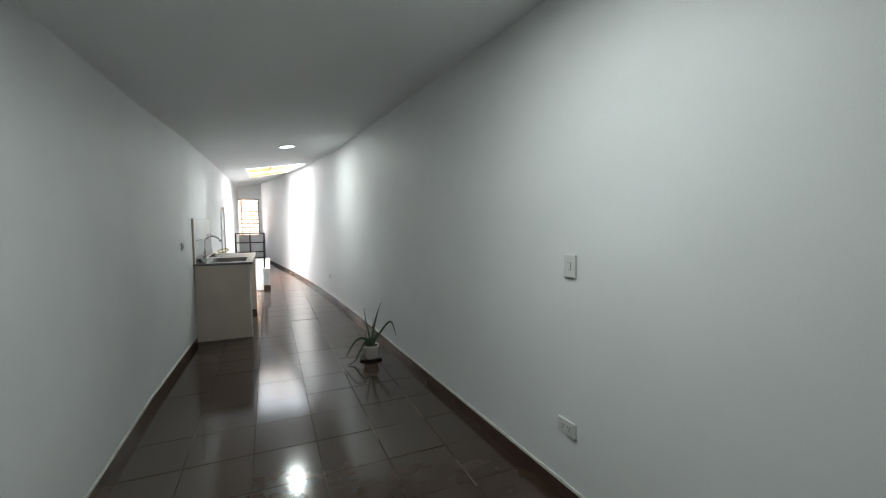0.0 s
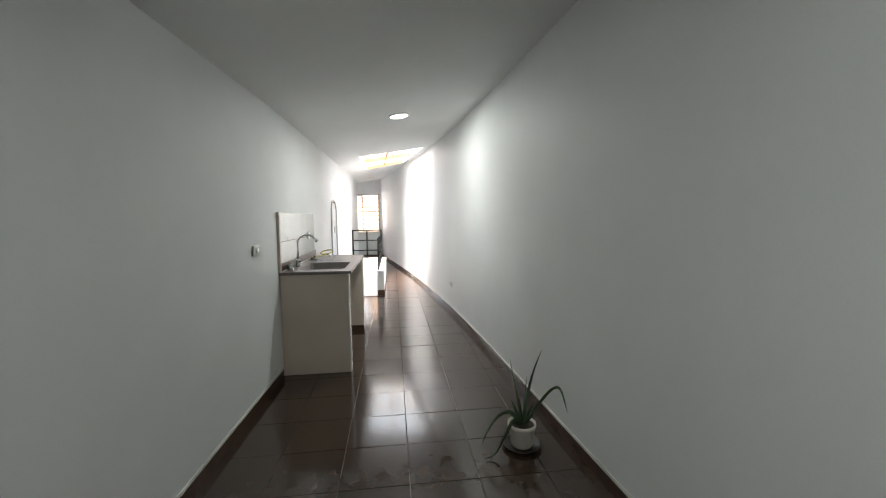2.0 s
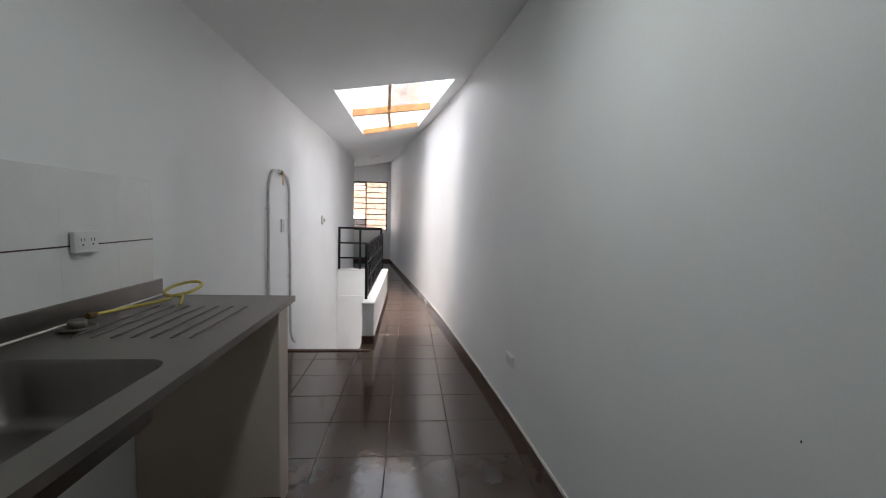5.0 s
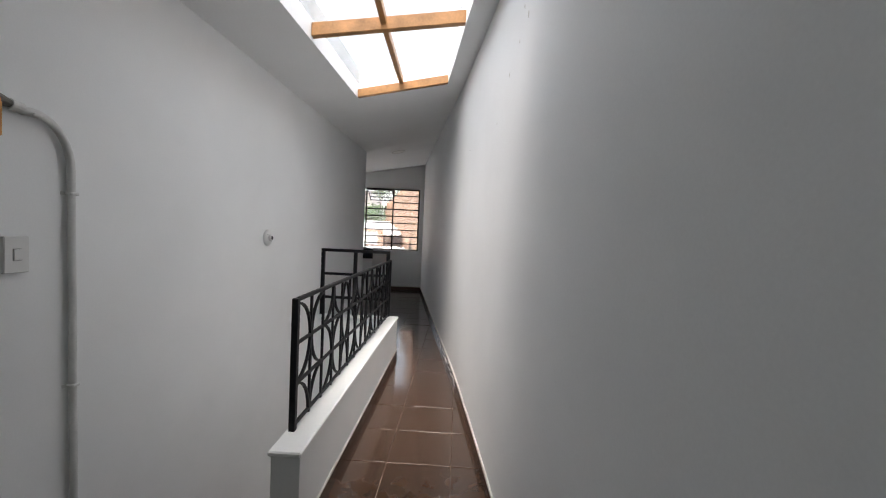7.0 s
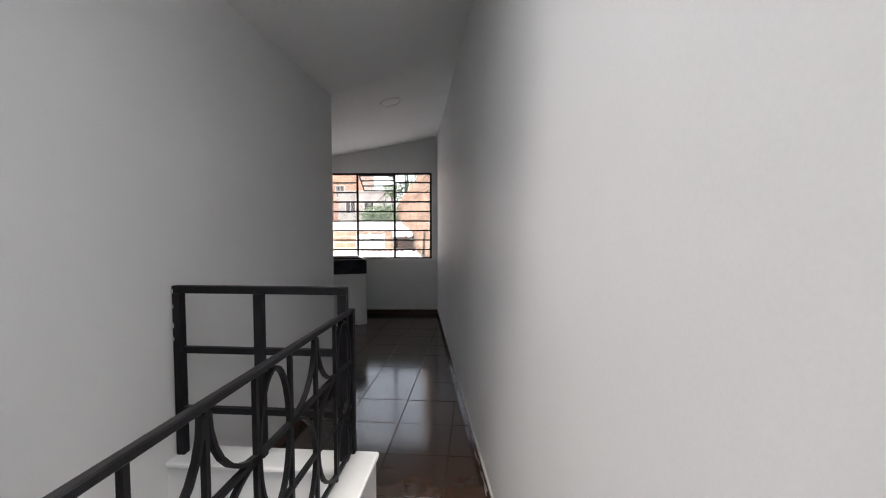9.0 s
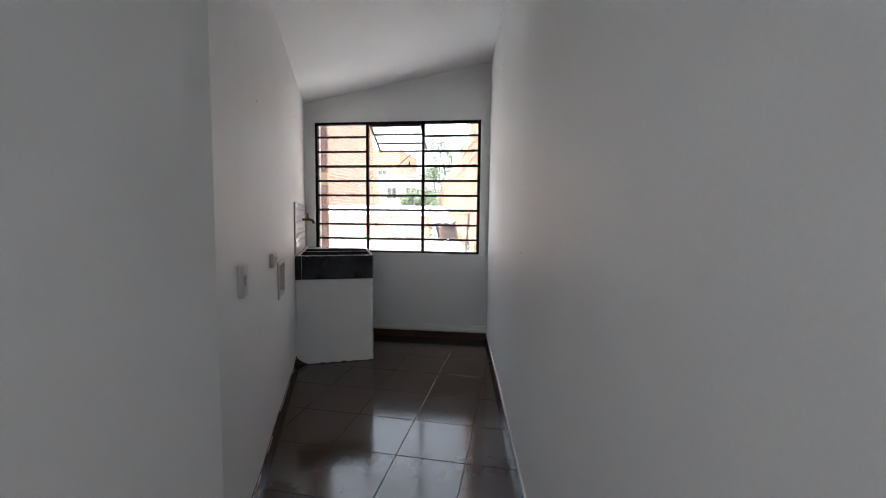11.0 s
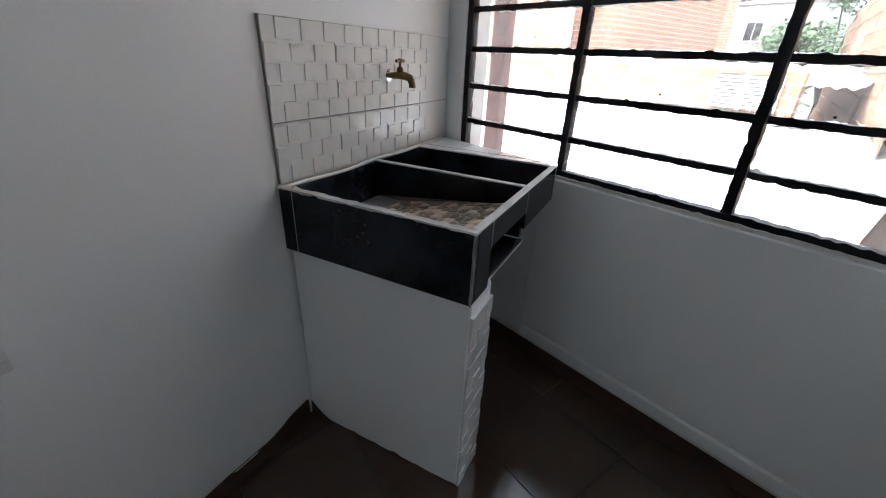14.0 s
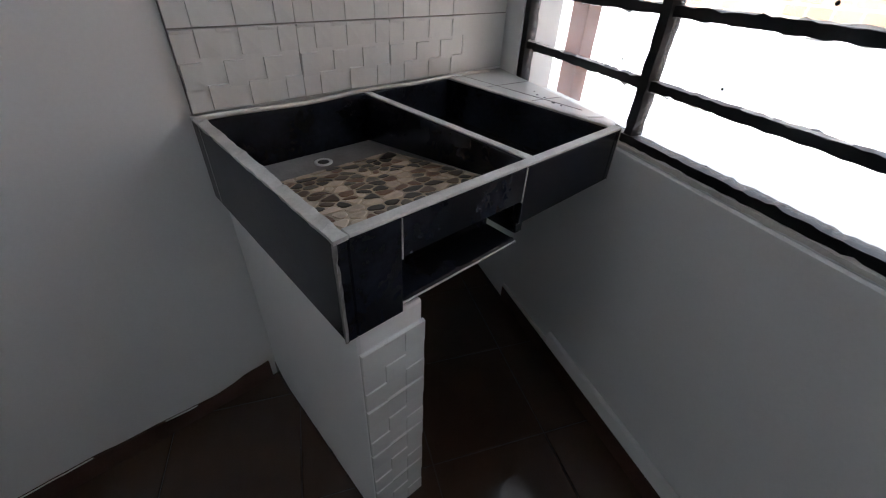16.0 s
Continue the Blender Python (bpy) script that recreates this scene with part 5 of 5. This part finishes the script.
# ---- outside the window ----
gd = bmesh.new()
prism(gd, [(-900, 15.8), (900, 15.8), (900, 1800), (-900, 1800)], -6.2, -6.0)
tagged(part("ground", gd, GROUND), "dusty ground between the houses", "ground", kind="structure")


def corrugated(name, m, w, l, label, pitch=0.19, amp=0.022):
    """A roof of wavy sheets: ridges along y."""
    bm = bmesh.new()
    n = int(w / pitch * 6)
    rows = []
    for y in (0, l):
        rows.append([[bm.verts.new((w * i / n, y, amp * math.sin(2 * math.pi * (w * i / n) / pitch) + dz)) for i in range(n + 1)] for dz in (0.0, -0.03)])
    for i in range(n):
        bm.faces.new((rows[0][0][i], rows[0][0][i + 1], rows[1][0][i + 1], rows[1][0][i]))
        bm.faces.new((rows[0][1][i], rows[0][1][i + 1], rows[1][1][i + 1], rows[1][1][i]))
        for r in rows:
            bm.faces.new((r[0][i], r[0][i + 1], r[1][i + 1], r[1][i]))
    ob = part(name, bm, ROOF_WHITE)
    ob.matrix_world = m
    return tagged(ob, label, "roof")


corrugated("sheet_roof", pose(-13.5, 15.75, 0.28, 3.5, 0, 0), 13.6, 6.4, "white corrugated sheet roof below the window")
corrugated("sheet_roof", pose(-13.5, 22.3, 1.16, 5, 0, 0), 12.6, 7.5, "white corrugated sheet roof rising behind a parapet")


def house(name, m, w, d, z0, z1, mat, windows, label):
    """A block of a house with a parapet and framed windows in its near face."""
    th = thing(name, m, label, "house")
    part("wall", boxm((0, 0, z0), (w, d, z1)), mat, th)
    part("parapet", boxm((-0.06, -0.06, z1 + 0.001), (w + 0.06, d + 0.06, z1 + 0.18), 0.02), CONCRETE, th)
    for x, z, ww, hh in windows:
        wd = part("window", boxm((x, -0.03, z), (x + ww, -0.002, z + hh)), SLOT, th)
        for a, b in (((x - 0.05, -0.07, z - 0.06), (x + ww + 0.05, -0.031, z)), ((x - 0.05, -0.06, z + hh), (x + ww + 0.05, -0.031, z + hh + 0.05)),
                     ((x - 0.05, -0.06, z), (x, -0.031, z + hh)), ((x + ww, -0.06, z), (x + ww + 0.05, -0.031, z + hh)), ((x + ww / 2 - 0.02, -0.05, z), (x + ww / 2 + 0.02, -0.031, z + hh))):
            part("window_frame", boxm(a, b), PLASTIC, wd)
    return th


# parapet wall with louvres behind the first roof
pw = tagged(part("parapet_wall", boxm((-13.5, 22.1, -6.0), (-1.55, 22.28, 1.32)), BRICK_PALE), "low weathered brick parapet wall with a white cap", "wall", kind="structure")
part("wall_cap", boxm((-13.5, 22.06, 1.321), (-4.2, 22.32, 1.39), 0.01), ROOF_WHITE, pw, "white coping")
lv = thing("louvre_panel", pose(-2.72, 22.02, 0.74), "white louvred ventilation panel in the parapet wall", "louvre")
for k in range(2):
    for i in range(9):
        part("slat", boxm((0.48 * k, -0.02, 0.056 * i), (0.48 * k + 0.43, 0.03, 0.056 * i + 0.036), 0.004), PLASTIC, lv)
    part("louvre_frame", boxm((0.48 * k + 0.431, -0.03, -0.03), (0.48 * k + 0.479, 0.035, 0.52)), PLASTIC, lv)
part("louvre_back", boxm((0, 0.032, -0.02), (0.95, 0.05, 0.51)), DARK_METAL, lv)

house("brick_house", pose(-24, 30.2, 0, 0, 0, -3), 14.2, 9, -6, 7.6, BRICK, [(5.0, 4.9, 1.2, 1.1)], "orange brick house with a flat parapet")
house("brick_house", pose(-15.5, 20.5, 0, 0, 0, 52), 9.0, 4, -6, 5.6, BRICK_PALE, [(2.0, 3.2, 0.9, 0.9)], "pale brick house wall with concrete columns")
for s in (0.02, 2.9, 5.8, 8.7):
    pm_ = pose(-15.5, 20.5, 0, 0, 0, 52) @ Matrix.Translation((s, -0.09, 0))
    col = tagged(part("concrete_column", boxm((0, 0, -6), (0.26, 0.087, 5.5), 0.006), CONCRETE), "pale concrete column set in the brick wall", "column")
    col.matrix_world = pm_
house("far_house", pose(-17.5, 52, 0), 6, 7, -6, 8.2, BRICK, [(1.0, 5.0, 0.9, 1.2), (3.6, 5.0, 0.9, 1.2)], "far brick house with small green-framed windows")
house("far_house", pose(-12.0, 47, 0), 4.5, 6, -6, 5.0, CONCRETE, [(0.8, 3.0, 0.9, 1.0), (2.6, 3.0, 0.9, 1.0)], "far grey plastered house")

# neighbour's clay wall running away beside the window
nd = Vector((-0.243, 0.97, 0)).normalized()
NB = Matrix.Translation((0.92, 15.75, 0)) @ Matrix(((nd.x, nd.y, 0, 0), (nd.y, -nd.x, 0, 0), (0, 0, 1, 0), (0, 0, 0, 1)))
cw_ = thing("clay_wall", pose(0, 0, 0), "tall weathered orange clay party wall with bulging courses", "wall", kind="structure")
rnd = random.Random(9)


def clay_block(x0, x1, z0, z1):
    """Wall face of uneven rendered courses."""
    bm = bmesh.new()
    nx_, nz_ = int((x1 - x0) / 0.25), int((z1 - z0) / 0.16)
    g = [[bm.verts.new(NB @ Vector((x0 + (x1 - x0) * i / nx_, -0.02 - 0.10 * noise.noise(Vector((i * 0.19, j * 0.35, x0))) - 0.03 * rnd.random(), z0 + (z1 - z0) * j / nz_))) for j in range(nz_ + 1)] for i in range(nx_ + 1)]
    for i in range(nx_):
        for j in range(nz_):
            bm.faces.new((g[i][j], g[i + 1][j], g[i + 1][j + 1], g[i][j + 1]))
    part("clay_face", bm, ADOBE, cw_)
    part("clay_core", boxm((x0, 0.12, z0), (x1, 0.5, z1 + 0.02), 0, NB), ADOBE, cw_)


clay_block(0.0, 4.4, -3, 5.2)
clay_block(4.4, 18.5, -3, 3.05)
for k in range(26):
    z = 0.3 + 0.095 * k
    part("tile_course", boxm((0.3 + 0.4 * rnd.random(), -0.10, z), (1.9 + 0.5 * rnd.random(), -0.06, z + 0.05), 0.008, NB), ADOBE, cw_)
for k in range(13):
    z = 0.25 + 0.36 * k + 0.08 * rnd.random()
    far = 17.5 if z < 2.9 else 4.2
    pts = [NB @ Vector((x_ * 0.35, -0.05 - 0.05 * noise.noise(Vector((x_ * 0.19, z * 2.2, 0))), z + 0.03 * noise.noise(Vector((x_ * 0.5, z, 5.0))))) for x_ in range(int(far / 0.35))]
    part("mortar_ridge", tube(bmesh.new(), pts, 0.024, 6, taper=lambda q_: 0.75 + 0.5 * abs(noise.noise(Vector((q_ * 41, 3.0, 0))))), ADOBE, cw_, "bulging mortar ridge between the courses")
post = tagged(part("roof_post", boxm((-0.045, -0.03, -3.0), (0.045, 0.03, 2.9), 0.004), RUST_POST), "red-brown steel post just outside the window", "post")
post.matrix_world = pose(-1.27, 15.50, 0, 0, 0, 5)
bracket = part("post_band", boxm((-0.05, -0.034, 1.62), (0.05, 0.034, 1.76), 0.003), material("yellow_band", (0.55, 0.36, 0.12), 0.5), post, "ochre band on the post")
gutter = tagged(part("roof_gutter", tube(bmesh.new(), [Vector((0.35, 15.9, 0.30)), Vector((-0.25, 18.5, 0.42)), Vector((-1.0, 22.0, 0.62))], 0.09, 12), PVC), "pale gutter pipe along the clay wall", "gutter")


def tree(x, y, z0, h, r, seed, label):
    """Trunk, limbs and a crown of many small leaves in uneven clumps."""
    rg = random.Random(seed)
    th = thing("tree", pose(x, y, z0), label, "tree")
    bm = bmesh.new()
    tube(bm, [(0, 0, 0), (0.1, 0.05, h * 0.3), (0.0, 0.1, h * 0.6), (0.1, 0, h * 0.85)], 0.2, 8, taper=lambda s: 1 - 0.7 * s)
    tips = []
    for k in range(9):
        a = rg.uniform(0, 6.28)
        t = Vector((math.cos(a) * r * rg.uniform(0.4, 0.9), math.sin(a) * r * rg.uniform(0.4, 0.9), h * rg.uniform(0.6, 1.0)))
        tube(bm, [(0.05, 0.05, h * 0.45), t * 0.5 + Vector((0, 0, h * 0.32)), t], 0.07, 5, taper=lambda s: 1 - 0.8 * s)
        tips.append(t)
    part("trunk", bm, SOIL, th)
    vv, ff = [], []
    for t in tips:
        for c in range(5):
            cc = t + Vector((rg.gauss(0, r * 0.28), rg.gauss(0, r * 0.28), rg.gauss(0, r * 0.22)))
            for _ in range(60):
                p = cc + Vector((rg.gauss(0, 0.26), rg.gauss(0, 0.26), rg.gauss(0, 0.2)))
                d1 = Vector((rg.gauss(0, 1), rg.gauss(0, 1), rg.gauss(0, 0.6))).normalized() * rg.uniform(0.08, 0.16)
                d2 = d1.orthogonal().normalized() * 0.05
                b = len(vv)
                vv += [p - d1, p + d2, p + d1, p - d2]
                ff.append((b, b + 1, b + 2, b + 3))
    me = bpy.data.meshes.new("crown")
    me.from_pydata([tuple(v) for v in vv], [], ff)
    me.materials.append(FOLIAGE)
    ob = new("crown", me)
    ob.parent = th


tree(-4.8, 44, -2, 9.8, 1.8, 1, "leafy green tree behind the roofs")
tree(-4.9, 40, -4, 8.6, 1.1, 2, "leafy green tree behind the roofs")
tree(-4.3, 31.5, -3.6, 6.0, 0.4, 3, "small bright green tree by the clay wall")
# ---- floor tiles ----
TX, TY = 0.3725, 0.3825
X0, Y0 = 0.685, 5.167
GAP = 0.0022
tile_cache = {}


def tile_mesh(poly):
    bm = bmesh.new()
    cx, cy = sum(p[0] for p in poly) / len(poly), sum(p[1] for p in poly) / len(poly)
    lo = [bm.verts.new((p[0], p[1], -0.004)) for p in poly]
    md = [bm.verts.new((p[0], p[1], -0.0009)) for p in poly]
    hi = [bm.verts.new((p[0] + (cx - p[0]) * 0.006, p[1] + (cy - p[1]) * 0.006, 0.0)) for p in poly]
    n = len(poly)
    bm.faces.new(hi)
    for i in range(n):
        j = (i + 1) % n
        bm.faces.new((lo[i], lo[j], md[j], md[i]))
        bm.faces.new((md[i], md[j], hi[j], hi[i]))
    return mesh_of(bm, "tile", FLOOR_TILE)


full = None
for i in range(-8, 8):
    for j in range(-23, 29):
        x, y = X0 + TX * i, Y0 + TY * j
        base = [(x + GAP, y + GAP), (x + TX - GAP, y + GAP), (x + TX - GAP, y + TY - GAP), (x + GAP, y + TY - GAP)]
        poly = clip(base, (0, -3.2), (0, 1))
        yc = y + TY / 2
        if yc < 12.3:
            poly = clip(poly, (left_x(yc) - 0.005, 0), (1, 0))
        else:
            poly = clip(poly, KINK, (WN.x, WN.y))
        xa, xb = right_x(y), right_x(y + TY)
        poly = clip(poly, (xa, y), (-TY, xb - xa)) if poly else poly
        poly = clip(poly, CORNER_L, (0.063, -1)) if poly else poly
        if poly and x < STAIR_X - 0.05 and STAIR_Y[0] - TY < y < 10.54:
            if y < STAIR_Y[0]:
                poly = clip(poly, (0, STAIR_Y[0] - 0.03), (0, -1))
            elif y + TY > 10.54:
                poly = clip(poly, (0, 10.54), (0, 1))
            else:
                poly = []
        if len(poly) < 3:
            continue
        area = abs(sum(p[0] * q[1] - q[0] * p[1] for p, q in zip(poly, poly[1:] + poly[:1]))) / 2
        if area < 0.002:
            continue
        if len(poly) == 4 and area > (TX - 2 * GAP) * (TY - 2 * GAP) * 0.999:
            if full is None:
                full = tile_mesh([(GAP, GAP), (TX - GAP, GAP), (TX - GAP, TY - GAP), (GAP, TY - GAP)])
            ob = new("tile", full)
            ob.location = (x, y, random.uniform(-0.0003, 0.0003))
        else:
            ob = new("tile", tile_mesh([(p[0] - x, p[1] - y) for p in poly]))
            ob.location = (x, y, 0)
        ob.rotation_euler = (random.gauss(0, 0.002), random.gauss(0, 0.0018), 0)
        ob.parent = floor

# pale dried grout in stretches of the long joints
rj = random.Random(17)
runs = [(2, 8.3, 10.3), (0, 12.4, 13.7), (1, 12.0, 13.2), (-1, 13.0, 14.2), (0, 2.6, 4.1), (1, 2.7, 3.9), (2, 2.5, 4.3), (3, 2.9, 3.6)]
for i in range(-1, 5):
    y = -0.8
    while y < 11.5:
        l_ = rj.uniform(0.15, 0.7)
        if rj.random() < 0.3:
            runs.append((i, y, y + l_))
        y += l_ + rj.uniform(0.2, 0.9)
for i, a, b in runs:
    x = X0 + TX * i
    if left_x(a) + 0.05 < x < right_x(b) - 0.05 and not (x < 0.82 and b > STAIR_Y[0] - 0.1 and a < 10.6):
        part("joint_line", boxm((x - 0.0017, a, -0.0039), (x + 0.0017, b, -0.0004)), PALE_GROUT, floor)
